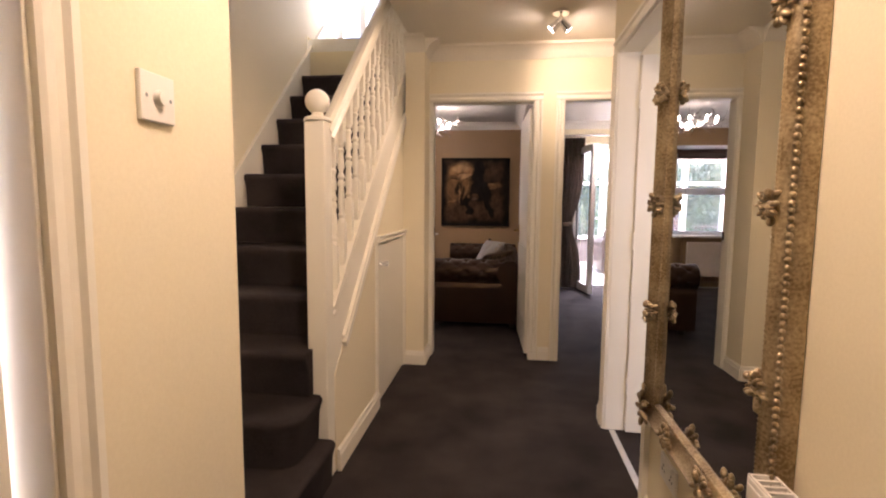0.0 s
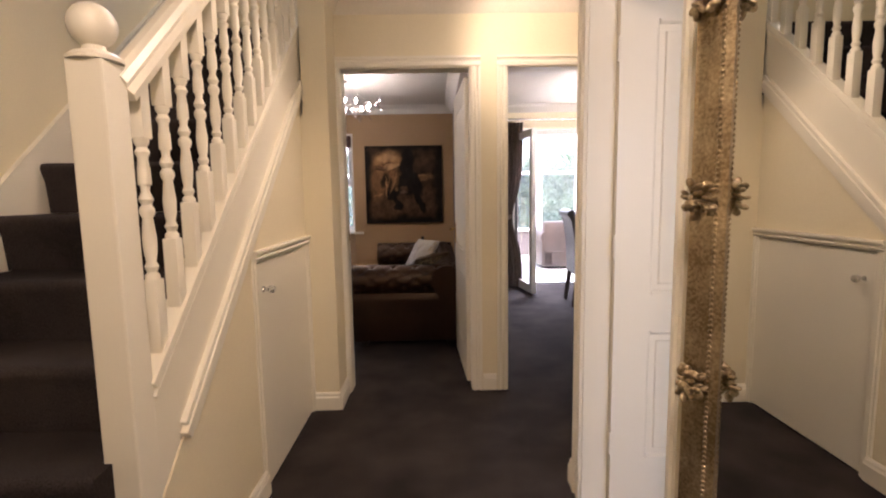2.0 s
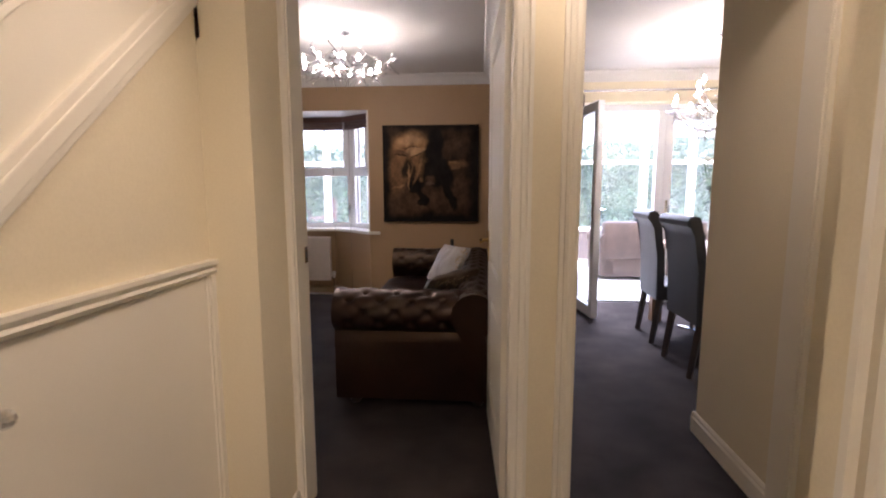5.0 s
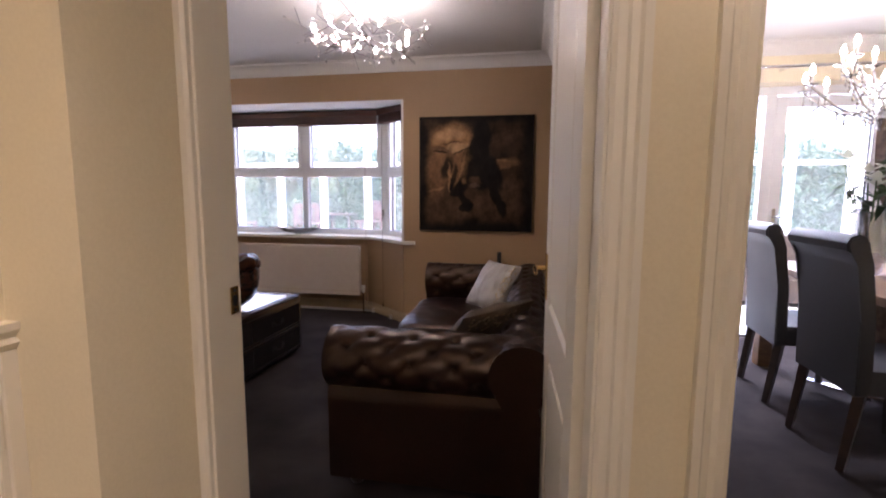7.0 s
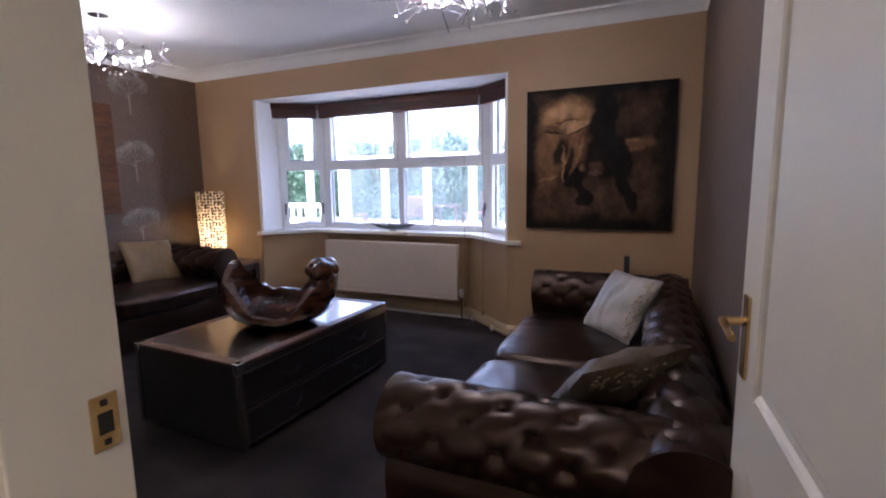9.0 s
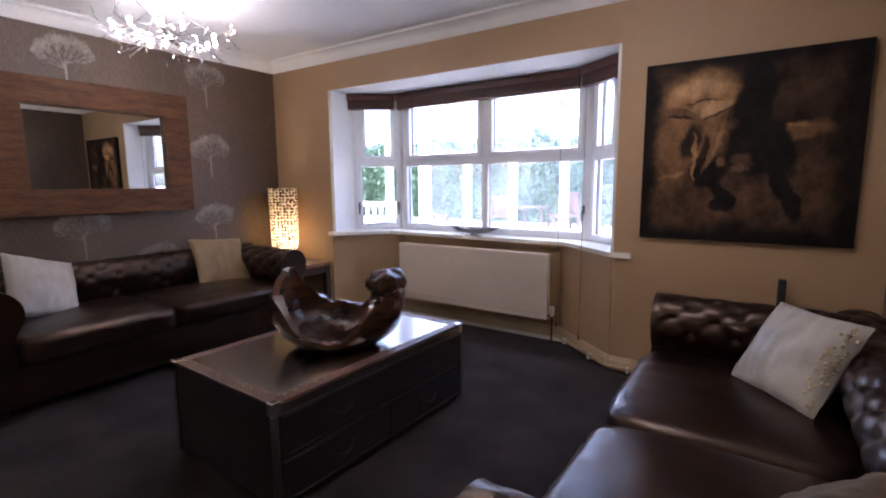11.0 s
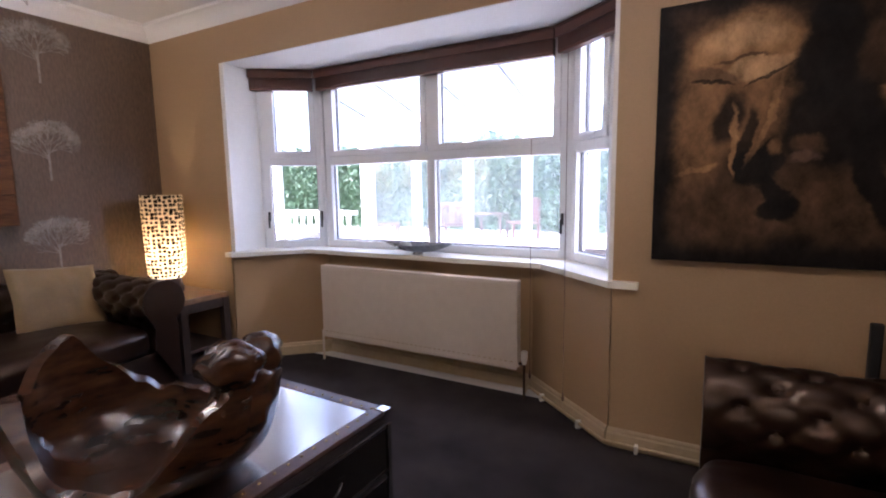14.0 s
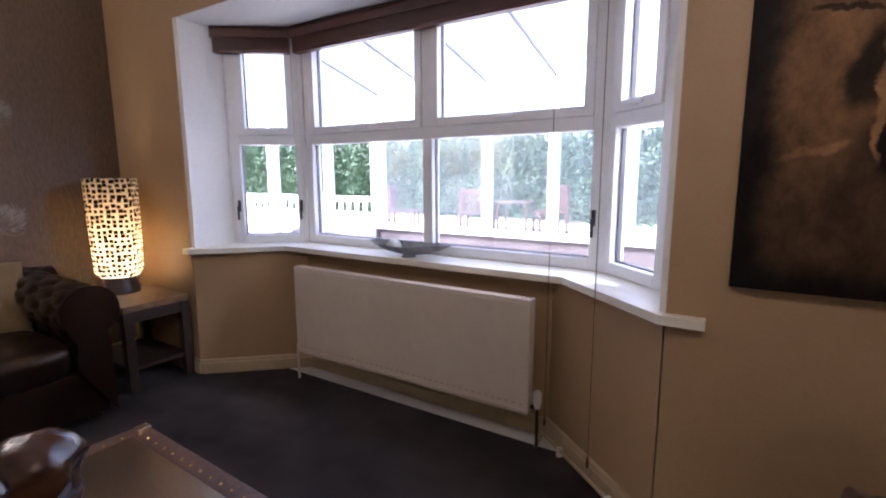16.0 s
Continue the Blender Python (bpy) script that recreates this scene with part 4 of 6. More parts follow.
for _p, _q, _n in ((_run[1], _run[2], 2), (_run[2], _run[3], 4)):
    for _k in range(_n):
        _c = _p.lerp(_q, (_k + 0.45) / _n)
        _a = math.degrees(math.atan2(_q.y - _p.y, _q.x - _p.x))
        _o = part("pipe_clip", boxes((-0.008, 0.008, -0.013, 0.013, -0.028, 0.013), bevel=0.003), M_PLASTIC, _h, "white plastic clip")
        _o.matrix_basis = pose(_c.x, _c.y, _c.z, 0, 0, _a)

# ---- lounge furniture ----


def tufted_roll(L, h, thick, half_pitch=0.15, seed=0, nt=None, tuft=True):
    """The rolled, buttoned body of an arm or back: length along local x, seat side at y = 0, outside at y = thick. Returns the mesh and button places."""
    r = thick * 0.63
    cz, cy = h - r, thick - r
    prof = [(0.0, 0.30), (0.004, 0.36), (0.012, 0.42)]
    a = radians(215)
    start = (cy + r * math.cos(a), cz + r * math.sin(a))
    prof += [(0.012 + (start[0] - 0.012) * k / 4, 0.42 + (start[1] - 0.42) * k / 4) for k in range(1, 4)]
    for k in range(19):
        b = a - radians(275) * k / 18
        prof.append((cy + r * math.cos(b), cz + r * math.sin(b)))
    prof += [(thick * 0.74, h - 2 * r - 0.03), (thick * 0.72, 0.30), (thick * 0.72, 0.05)]
    dense = []
    for (y0, z0), (y1, z1) in zip(prof, prof[1:]):
        n = max(1, int(math.hypot(y1 - y0, z1 - z0) / 0.016))
        dense += [(y0 + (y1 - y0) * k / n, z0 + (z1 - z0) * k / n) for k in range(n)]
    dense.append(prof[-1])
    arc = [0.0]
    for (y0, z0), (y1, z1) in zip(dense, dense[1:]):
        arc.append(arc[-1] + math.hypot(y1 - y0, z1 - z0))
    rows = int(L / 0.016)
    dt, da = L / max(3, round(L / 0.18)), half_pitch
    top = (h - 0.30) + r * 3.3
    buttons = []
    verts, faces = [], []
    for i in range(rows + 1):
        x = L * i / rows
        for j, (y, z) in enumerate(dense):
            j0, j1 = max(j - 1, 0), min(j + 1, len(dense) - 1)
            ty, tz = dense[j1][0] - dense[j0][0], dense[j1][1] - dense[j0][1]
            n = math.hypot(ty, tz) or 1
            ny, nz = -tz / n, ty / n
            d = 0.0
            s = arc[j]
            if tuft and 0.04 < s < top:
                p, q = x / dt + (s - 0.10) / da, x / dt - (s - 0.10) / da
                p, q = p - round(p), q - round(q)
                fade = min(1, (s - 0.04) / 0.05, (top - s) / 0.05, x / 0.04 + 0.01, (L - x) / 0.04 + 0.01)
                d = -fade * (0.010 * (math.exp(-(p / 0.10) ** 2) + math.exp(-(q / 0.10) ** 2)) + 0.015 * math.exp(-(p * p + q * q) / 0.035))
            w = 0.003 * noise.noise((x * 9 + seed, y * 9, z * 9))
            verts.append((x, y + ny * (d + w), z + nz * (d + w)))
    k = len(dense)
    for i in range(rows):
        for j in range(k - 1):
            a0 = i * k + j
            faces.append((a0, a0 + 1, a0 + k + 1, a0 + k))
    faces.append(tuple(range(k)))
    faces.append(tuple(rows * k + j for j in range(k))[::-1])
    bm = bmesh.new()
    bv = [bm.verts.new(v) for v in verts]
    for f in faces:
        bm.faces.new([bv[i] for i in f])
    if tuft:
        for pi in range(-20, 40):
            for qi in range(-20, 40):
                x, s = dt * (pi + qi) / 2, 0.10 + da * (pi - qi) / 2
                if 0.05 < x < L - 0.05 and 0.06 < s < top - 0.04:
                    j = min(range(len(arc)), key=lambda n: abs(arc[n] - s))
                    j0, j1 = max(j - 1, 0), min(j + 1, len(dense) - 1)
                    ty, tz = dense[j1][0] - dense[j0][0], dense[j1][1] - dense[j0][1]
                    n = math.hypot(ty, tz) or 1
                    buttons.append((x, dense[j][0] + tz / n * 0.030, dense[j][1] - ty / n * 0.030))
    return bm, buttons


def cushion_mesh(w, d, t, seed, wrinkle=0.006, square=0.5, n=28):
    """A soft stuffed cushion, flat in local xy."""
    bm = bmesh.new()
    grid = {}
    for side in (1, -1):
        for i in range(n + 1):
            for j in range(n + 1):
                u, v = 2 * i / n - 1, 2 * j / n - 1
                edge = i in (0, n) or j in (0, n)
                if side == -1 and edge:
                    grid[side, i, j] = grid[1, i, j]
                    continue
                fat = max((1 - u ** 2), 0) ** square * max((1 - v ** 2), 0) ** square
                pinch = 1 - 0.06 * (1 - abs(u)) * abs(v) ** 3 - 0.06 * (1 - abs(v)) * abs(u) ** 3
                x, y = u * w / 2 * pinch, v * d / 2 * pinch
                wr = wrinkle * noise.noise((x * 11 + seed, y * 11, side * 3)) + wrinkle * 0.6 * noise.noise((x * 30, y * 9 + seed, side))
                grid[side, i, j] = bm.verts.new((x, y, side * (t / 2 * fat + wr * (0.2 + fat))))
        for i in range(n):
            for j in range(n):
                q = [grid[side, i, j], grid[side, i + 1, j], grid[side, i + 1, j + 1], grid[side, i, j + 1]]
                bm.faces.new(q if side == 1 else q[::-1])
    return bm


def seat_cushion_mesh(w, d, t, seed, n=26):
    """A boxed seat cushion with full rounded edges, a crown and creases gathered at the front."""
    bm = bmesh.new()
    bmesh.ops.create_cube(bm, size=2)
    bmesh.ops.subdivide_edges(bm, edges=bm.edges[:], cuts=n, use_grid_fill=True)
    for v in bm.verts:
        c = v.co
        k = (abs(c.x) ** 7 + abs(c.y) ** 7 + abs(c.z) ** 5) ** (-1 / 7)
        x, y, z = c.x * k, c.y * k, c.z * k
        crown = max(0, 1 - x * x) * max(0, 1 - y * y)
        p = Vector((x * w / 2, y * d / 2, z * t / 2))
        if z > 0:
            p.z += 0.022 * crown
        crease = max(0, y - 0.45) / 0.55
        p += c.normalized() * (0.004 * noise.noise((p.x * 10 + seed, p.y * 10, p.z * 10)) + 0.010 * crease * noise.noise((p.x * 30 + seed, p.y * 7, p.z * 9)))
        v.co = p
    return bm


def chesterfield(label, m, L, D, h, seats, feet=True):
    """A rolled-arm buttoned leather sofa. Local x along its length, back at y = 0, front at y = D."""
    s = thing("chesterfield_sofa", label, "sofa", m, "leather chesterfield sofas")
    T = 0.20
    btn = lathe(bmesh.new(), [(0.0, 0.006), (0.007, 0.005), (0.011, 0.0), (0.009, -0.006)], 10)
    proto = None

    def dots(owner, places, face):
        nonlocal proto, btn
        for x, y, z in places:
            mm = Matrix.Translation((x, y, z)) @ face
            if proto is None:
                proto = part("button", btn, M_LEATHER, owner, "covered leather button", True)
                proto.matrix_basis = mm
            else:
                alike("button", proto, owner, mm)

    tilt = Matrix.Rotation(radians(70), 4, "X")
    bm, bt = tufted_roll(L, h, T, 0.14, 1)
    back = part("backrest", bm, M_LEATHER, s, "buttoned rolled backrest", True)
    back.matrix_basis = Matrix.Translation((L / 2, T, 0)) @ Matrix.Rotation(math.pi, 4, "Z")
    dots(back, bt, tilt)
    for sx in (-1, 1):
        bm, bt = tufted_roll(D - 0.03, h, T, 0.14, 5 + sx)
        arm = part("armrest", bm, M_LEATHER, s, "buttoned rolled armrest", True)
        if sx > 0:
            arm.matrix_basis = Matrix.Translation((L / 2 - T, D, 0)) @ Matrix.Rotation(-math.pi / 2, 4, "Z")
        else:
            arm.matrix_basis = Matrix.Translation((-L / 2 + T, 0.03, 0)) @ Matrix.Rotation(math.pi / 2, 4, "Z")
        dots(arm, bt, tilt)
    part("base", boxes((-L / 2 + 0.07, L / 2 - 0.07, 0.06, D - 0.035, 0.05, 0.28), bevel=0.02), M_LEATHER, s, "plain leather base", True)
    w = (L - 2 * T + 0.02) / seats
    for k in range(seats):
        bm = seat_cushion_mesh(w, D - T + 0.03, 0.165, k * 3 + 1)
        c = part("seat_cushion", bm, M_LEATHER, s, "creased leather seat cushion", True)
        c.matrix_basis = Matrix.Translation((-L / 2 + T - 0.01 + w * (k + 0.5), T + (D - T) / 2 + 0.005, 0.352))
    for x in (-L / 2 + 0.12, L / 2 - 0.12):
        for y in (0.10, D - 0.10):
            part("foot", lathe(bmesh.new(), [(0.022, 0.0), (0.034, 0.02), (0.030, 0.05)], 14, (x, y)), M_DARKWOOD, s, "dark turned bun foot", True)
    return s


chesterfield("dark brown buttoned leather chesterfield sofa beside the lounge door", pose(0.278, 5.650, 0, 0, 0, 90), 2.10, 0.92, 0.685, 2)
chesterfield("dark brown buttoned leather chesterfield sofa under the wooden mirror", pose(-4.352, 5.640, 0, 0, 0, -90), 2.12, 0.93, 0.70, 2)


def cushion(label, material, m, w, t, seed, back=None):
    c = thing("cushion", label, "cushion", m, "sofa cushions")
    bm = cushion_mesh(w, w, t, seed, 0.012, 0.42)
    part("cover", bm, material, c, "", True)
    if back:
        n = 24
        spots = []
        rnd = random.Random(seed)
        for k in range(60):
            u, v = rnd.uniform(-0.85, 0.85), rnd.uniform(0.70, 0.97)
            if seed == 3:
                u, v = v, u
            fat = (1 - u * u) ** 0.42 * (1 - v * v) ** 0.42
            spots.append(Matrix.Translation((u * w / 2, v * w / 2, t / 2 * fat + 0.002)) @ Matrix.Diagonal((0.008, 0.008, 0.003, 1)))
        many("sequin_trim", ball(bmesh.new(), (0, 0, 0), 1, 6), spots, M_SILVERLEAF, c, "scattered gold sequins", True)
    return c


cushion("pale satin cushion with sequin trim leaning on the sofa", M_SILK, pose(-0.09, 6.17, 0.595, 56, 0, -47), 0.37, 0.13, 3, True)
cushion("bronze sequinned cushion lying against the sofa back", M_OLIVECLOTH, pose(-0.045, 5.16, 0.575, 136, 0, 46) @ pose(0, 0, 0, 0, 0, 8), 0.41, 0.15, 9, True)
cushion("gold fabric cushion propped against the sofa back", M_GOLDCLOTH, pose(-4.03, 6.30, 0.59, 56, 0, 86) @ pose(0, 0, 0, 0, 0, -5), 0.44, 0.13, 5)
cushion("pale satin cushion propped against the sofa arm", M_SILK, pose(-3.95, 5.06, 0.60, 64, 0, 116) @ pose(0, 0, 0, 0, 0, -20), 0.42, 0.14, 7)


def trunk_table():
    x0, x1, y0, y1, h = -2.382, -1.622, 5.05, 6.275, 0.447
    t = thing("trunk_coffee_table", "low black leather trunk coffee table with drawers and a steel top", "coffee table", pose((x0 + x1) / 2, (y0 + y1) / 2, 0, 0, 0, -2))
    a, b = (x1 - x0) / 2, (y1 - y0) / 2
    part("body", boxes((-a + 0.008, a - 0.008, -b + 0.008, b - 0.008, 0.025, h - 0.006), bevel=0.004), M_TRUNK, t)
    part("plinth", boxes((-a + 0.03, a - 0.03, -b + 0.03, b - 0.03, 0, 0.025)), M_DARKWOOD, t)
    part("top_sheet", boxes((-a + 0.055, a - 0.055, -b + 0.055, b - 0.055, h - 0.006, h - 0.001)), M_STEEL, t, "brushed steel top sheet")
    e = 0.055
    for n, d in (("side", (a - e, a, -b, b)), ("side", (-a, -a + e, -b, b)), ("end", (-a + e, a - e, -b, -b + e)), ("end", (-a + e, a - e, b - e, b))):
        part("edge_strap", boxes((d[0], d[1], d[2], d[3], h - 0.012, h + 0.001), bevel=0.003), M_RIVET, t, "brown leather edge strap")
    for sx in (-1, 1):
        part("edge_strap", boxes((sx * a - 0.002, sx * a + 0.003, -b, b, h - 0.045, h - 0.013)), M_STEEL if sx > 0 else M_RIVET, t, "steel edge binding")
    stud = None
    for sx in (-1, 1):
        for k in range(25):
            p = (sx * (a - e / 2 - 0.008), -b + 0.03 + (2 * b - 0.06) * k / 24, h + 0.001)
            if stud is None:
                stud = part("stud", ball(bmesh.new(), (0, 0, 0), 0.0055, 8, (1, 1, 0.6)), M_BRASS, t, "brass stud", True)
                stud.matrix_basis = Matrix.Translation(p)
            else:
                alike("stud", stud, t, Matrix.Translation(p))
    for sy in (-1, 1):
        for k in range(15):
            alike("stud", stud, t, Matrix.Translation((-a + 0.05 + (2 * a - 0.10) * k / 14, sy * (b - e / 2 - 0.008), h + 0.001)))
    for sx in (-1, 1):
        for sy in (-1, 1):
            c = boxes((sx * a - sx * 0.035, sx * (a + 0.004), sy * b - sy * 0.035, sy * (b + 0.004), h - 0.05, h + 0.004), bevel=0.004)
            part("corner_cap", c, M_CHROME, t, "polished metal corner")
            part("corner_post", boxes((sx * a - sx * 0.02, sx * (a + 0.003), sy * b - sy * 0.02, sy * (b + 0.003), 0.02, h - 0.05), bevel=0.002), M_STEEL, t, "dark metal corner strip")
    for k, (ya, yb) in enumerate(((-b + 0.03, -0.008), (0.008, b - 0.03))):
        for z0, z1 in ((0.045, 0.215), (0.228, 0.398)):
            dr = part("drawer", boxes((a - 0.008, a + 0.003, ya, yb, z0, z1), bevel=0.003), M_TRUNK, t, "black leather drawer front")
            part("drawer_edge", boxes((a + 0.003, a + 0.0055, ya, yb, z0, z0 + 0.012), (a + 0.003, a + 0.0055, ya, yb, z1 - 0.012, z1), bevel=0.001), M_STEEL, dr, "metal drawer edging")
            yc, zc = (ya + yb) / 2, (z0 + z1) / 2
            hb = boxes((a + 0.003, a + 0.007, yc - 0.075, yc - 0.045, zc - 0.018, zc + 0.018), (a + 0.003, a + 0.007, yc + 0.045, yc + 0.075, zc - 0.018, zc + 0.018), bevel=0.001)
            for k2 in range(8):
                u0, u1 = -0.055 + 0.11 * k2 / 8, -0.055 + 0.11 * (k2 + 1) / 8
                f = lambda u: 0.022 * (1 - (u / 0.055) ** 2)
                tube(hb, (a + 0.012 + f(u0) * 0.5, yc + u0, zc + 0.004 - f(u0)), (a + 0.012 + f(u1) * 0.5, yc + u1, zc + 0.004 - f(u1)), 0.006, n=8)
            part("drawer_handle", hb, M_TRUNK, dr, "leather strap handle with metal mounts")


trunk_table()


def root_bowl():
    t = thing("root_wood_bowl", "large polished root-wood bowl with high gnarled ends on the trunk", "bowl", pose(-1.965, 5.64, 0.4485, 0, 0, 31))
    n, m = 96, 26
    bm = bmesh.new()

    def rim(p):
        c, s = math.cos(p), math.sin(p)
        R = 1 / math.sqrt((c / (0.375 if c > 0 else 0.315)) ** 2 + (s / 0.235) ** 2)
        R *= 1 + 0.12 * noise.noise((c * 1.2 + 4, s * 1.2, 0))
        h = 0.085 + 0.21 * max(c, 0) ** 3.0 + 0.23 * max(-c, 0) ** 2.6 + 0.07 * max(s, 0)
        h += 0.035 * noise.noise((c * 1.8, s * 1.8, 9)) + 0.018 * noise.noise((c * 5, s * 5, 2))
        h += 0.06 * math.exp(-((p - 2.75) / 0.18) ** 2) + 0.05 * math.exp(-((p - 3.75) / 0.2) ** 2) - 0.05 * math.exp(-((p - 3.25) / 0.14) ** 2)
        return R, h

    rings = []
    for side in (0, 1):
        for j in range(m + 1):
            s = j / m
            s = s if side == 0 else 1 - s
            row = []
            for i in range(n):
                p = 2 * math.pi * i / n
                R, h = rim(p)
                thick = 0.034 + 0.010 * noise.noise((math.cos(p) * 3, math.sin(p) * 3, 5))
                if side == 0:
                    r, z = R * (0.34 + 0.66 * math.sin(s * math.pi / 2) ** 0.85), h * s ** 1.9
                else:
                    r, z = max((R - thick) * (0.02 + 0.98 * math.sin(s * math.pi / 2) ** 0.8), 0.004), 0.030 + (h - 0.030) * s ** 2.3
                curl = 1 - 0.16 * max(math.cos(p), 0) ** 3 * s ** 4 - 0.07 * max(-math.cos(p), 0) ** 3 * s ** 4
                r *= curl
                w = 0.014 * noise.noise((r * math.cos(p) * 8, r * math.sin(p) * 8, z * 8 + side * 2)) + 0.003 * noise.noise((r * math.cos(p) * 28, r * math.sin(p) * 28, z * 28))
                row.append(bm.verts.new(((r + w) * math.cos(p), (r + w) * math.sin(p), max(z + w * 0.6, 0.0) if side == 0 else z + w * 0.4)))
            rings.append(row)
    for a, b in zip(rings, rings[1:]):
        for i in range(n):
            bm.faces.new((a[i], a[(i + 1) % n], b[(i + 1) % n], b[i]))
    bm.faces.new(rings[0][::-1])
    bm.faces.new(rings[-1])
    bmesh.ops.remove_doubles(bm, verts=bm.verts[:], dist=0.0004)
    part("bowl", bm, M_ROOT, t, "dark glossy gnarled wood", True)
    # fat gnarled burls on the tall end
    for place, size, seed in (((0.262, 0.015, 0.205), (0.085, 0.135, 0.13), 1), ((0.262, -0.050, 0.318), (0.078, 0.072, 0.058), 4), ((0.295, 0.065, 0.300), (0.062, 0.075, 0.062), 8)):
        bm = bmesh.new()
        bmesh.ops.create_icosphere(bm, subdivisions=4, radius=1, matrix=Matrix.Identity(4))
        for v in bm.verts:
            k = 1 + 0.30 * noise.noise(v.co * 1.3 + Vector((seed, 0, 0))) + 0.09 * noise.noise(v.co * 3.5)
            v.co = Vector((v.co.x * size[0], v.co.y * size[1], v.co.z * size[2])) * k
        kn = part("burl", bm, M_ROOT, t, "gnarled burl at the rim", True)
        kn.matrix_basis = Matrix.Translation(place)


root_bowl()

# ---- painting ----


def painting_material():
    m = bpy.data.materials.new("abstract_painting")
    m.use_nodes = True
    nt = m.node_tree
    N, L = nt.nodes, nt.links
    b = N["Principled BSDF"]
    tc = N.new("ShaderNodeTexCoord")
    warp = N.new("ShaderNodeTexNoise")
    warp.inputs["Scale"].default_value, warp.inputs["Detail"].default_value = 4.5, 9
    warp.inputs["Roughness"].default_value = 0.62
    L.new(tc.outputs["Object"], warp.inputs["Vector"])
    off = N.new("ShaderNodeVectorMath")
    off.operation = "MULTIPLY_ADD"
    off.inputs[1].default_value, off.inputs[2].default_value = (0.15, 0, 0.15), (-0.075, 0, -0.075)
    L.new(warp.outputs["Color"], off.inputs[0])
    pos = N.new("ShaderNodeVectorMath")
    L.new(tc.outputs["Object"], pos.inputs[0])
    L.new(off.outputs[0], pos.inputs[1])
    colour = None
    base = N.new("ShaderNodeTexNoise")
    base.inputs["Scale"].default_value, base.inputs["Detail"].default_value = 2.4, 8
    L.new(tc.outputs["Object"], base.inputs["Vector"])
    ramp = N.new("ShaderNodeValToRGB")
    e = ramp.color_ramp.elements
    e[0].position, e[0].color = 0.35, (0.010, 0.007, 0.006, 1)
    e[1].position, e[1].color = 0.72, (0.075, 0.040, 0.021, 1)
    L.new(base.outputs[0], ramp.inputs[0])
    colour = ramp.outputs[0]
    gold, tan, pale, brown, black = (0.32, 0.175, 0.075), (0.20, 0.105, 0.045), (0.43, 0.26, 0.125), (0.085, 0.046, 0.024), (0.009, 0.007, 0.006)
    # brush strokes: centre, half size, lean, colour, weight, softness
    for (cx, cz), (rx, rz), lean, col, wgt, soft in (
            ((-0.28, -0.30), (0.22, 0.13), 0, brown, 0.8, 0.5), ((0.08, -0.28), (0.26, 0.13), 0, brown, 0.9, 0.5),
            ((-0.35, 0.05), (0.11, 0.24), 10, tan, 0.9, 0.4), ((-0.20, 0.30), (0.20, 0.13), 0, gold, 0.95, 0.35), ((-0.18, 0.10), (0.20, 0.16), 0, tan, 0.8, 0.4),
            ((-0.22, 0.36), (0.13, 0.05), -6, pale, 0.8, 0.4), ((-0.17, 0.235), (0.11, 0.045), -14, pale, 0.85, 0.25), ((-0.30, 0.22), (0.08, 0.03), 20, brown, 0.7, 0.3),
            ((-0.13, 0.205), (0.09, 0.007), -28, black, 0.8, 0.3), ((-0.31, 0.195), (0.07, 0.008), 18, black, 0.8, 0.3), ((-0.21, 0.28), (0.09, 0.008), -8, brown, 0.8, 0.4),
            ((0.28, 0.095), (0.11, 0.055), 0, tan, 0.95, 0.3), ((0.26, 0.125), (0.07, 0.015), 4, gold, 0.7, 0.3), ((0.32, -0.10), (0.08, 0.14), 0, brown, 0.8, 0.5), ((0.25, 0.32), (0.14, 0.06), -20, brown, 0.55, 0.5),
            ((0.04, 0.27), (0.10, 0.21), 6, black, 0.97, 0.2), ((0.06, 0.02), (0.15, 0.15), -15, black, 0.95, 0.2), ((0.17, 0.02), (0.06, 0.16), -20, black, 0.9, 0.25),
            ((0.205, -0.22), (0.042, 0.18), -22, black, 0.97, 0.2), ((-0.265, 0.05), (0.048, 0.085), 24, black, 0.9, 0.35), ((-0.20, -0.05), (0.022, 0.13), 8, black, 0.85, 0.25), ((-0.165, -0.12), (0.075, 0.065), -30, black, 0.93, 0.2),
            ((-0.085, -0.24), (0.040, 0.12), -25, black, 0.95, 0.2), ((-0.08, -0.30), (0.055, 0.050), 0, black, 0.95, 0.2), ((-0.10, -0.09), (0.040, 0.060), 0, black, 0.9, 0.2),
            ((-0.235, -0.03), (0.011, 0.11), -4, gold, 0.9, 0.4), ((-0.125, 0.05), (0.014, 0.13), 18, gold, 0.9, 0.35), ((-0.165, 0.0), (0.009, 0.10), 10, tan, 0.9, 0.4), ((-0.09, -0.06), (0.022, 0.025), 0, tan, 0.8, 0.4),
            ((0.01, -0.05), (0.05, 0.025), 10, brown, 0.9, 0.4), ((0.00, -0.09), (0.04, 0.02), 0, (0.12, 0.07, 0.045), 0.8, 0.4), ((-0.36, -0.13), (0.07, 0.011), -14, gold, 0.8, 0.4), ((0.06, -0.20), (0.06, 0.012), 0, brown, 0.8, 0.4),
            ((-0.53, 0), (0.09, 0.8), 0, black, 0.93, 0.4), ((0.53, 0), (0.12, 0.8), 0, black, 0.93, 0.4), ((0, 0.53), (0.8, 0.085), 0, black, 0.9, 0.4), ((0, -0.53), (0.8, 0.10), 0, black, 0.9, 0.4)):
        mp = N.new("ShaderNodeMapping")
        mp.vector_type = "TEXTURE"
        mp.inputs["Location"].default_value, mp.inputs["Scale"].default_value = (cx, 0, cz), (rx, 1, rz)
        mp.inputs["Rotation"].default_value = (0, radians(lean), 0)
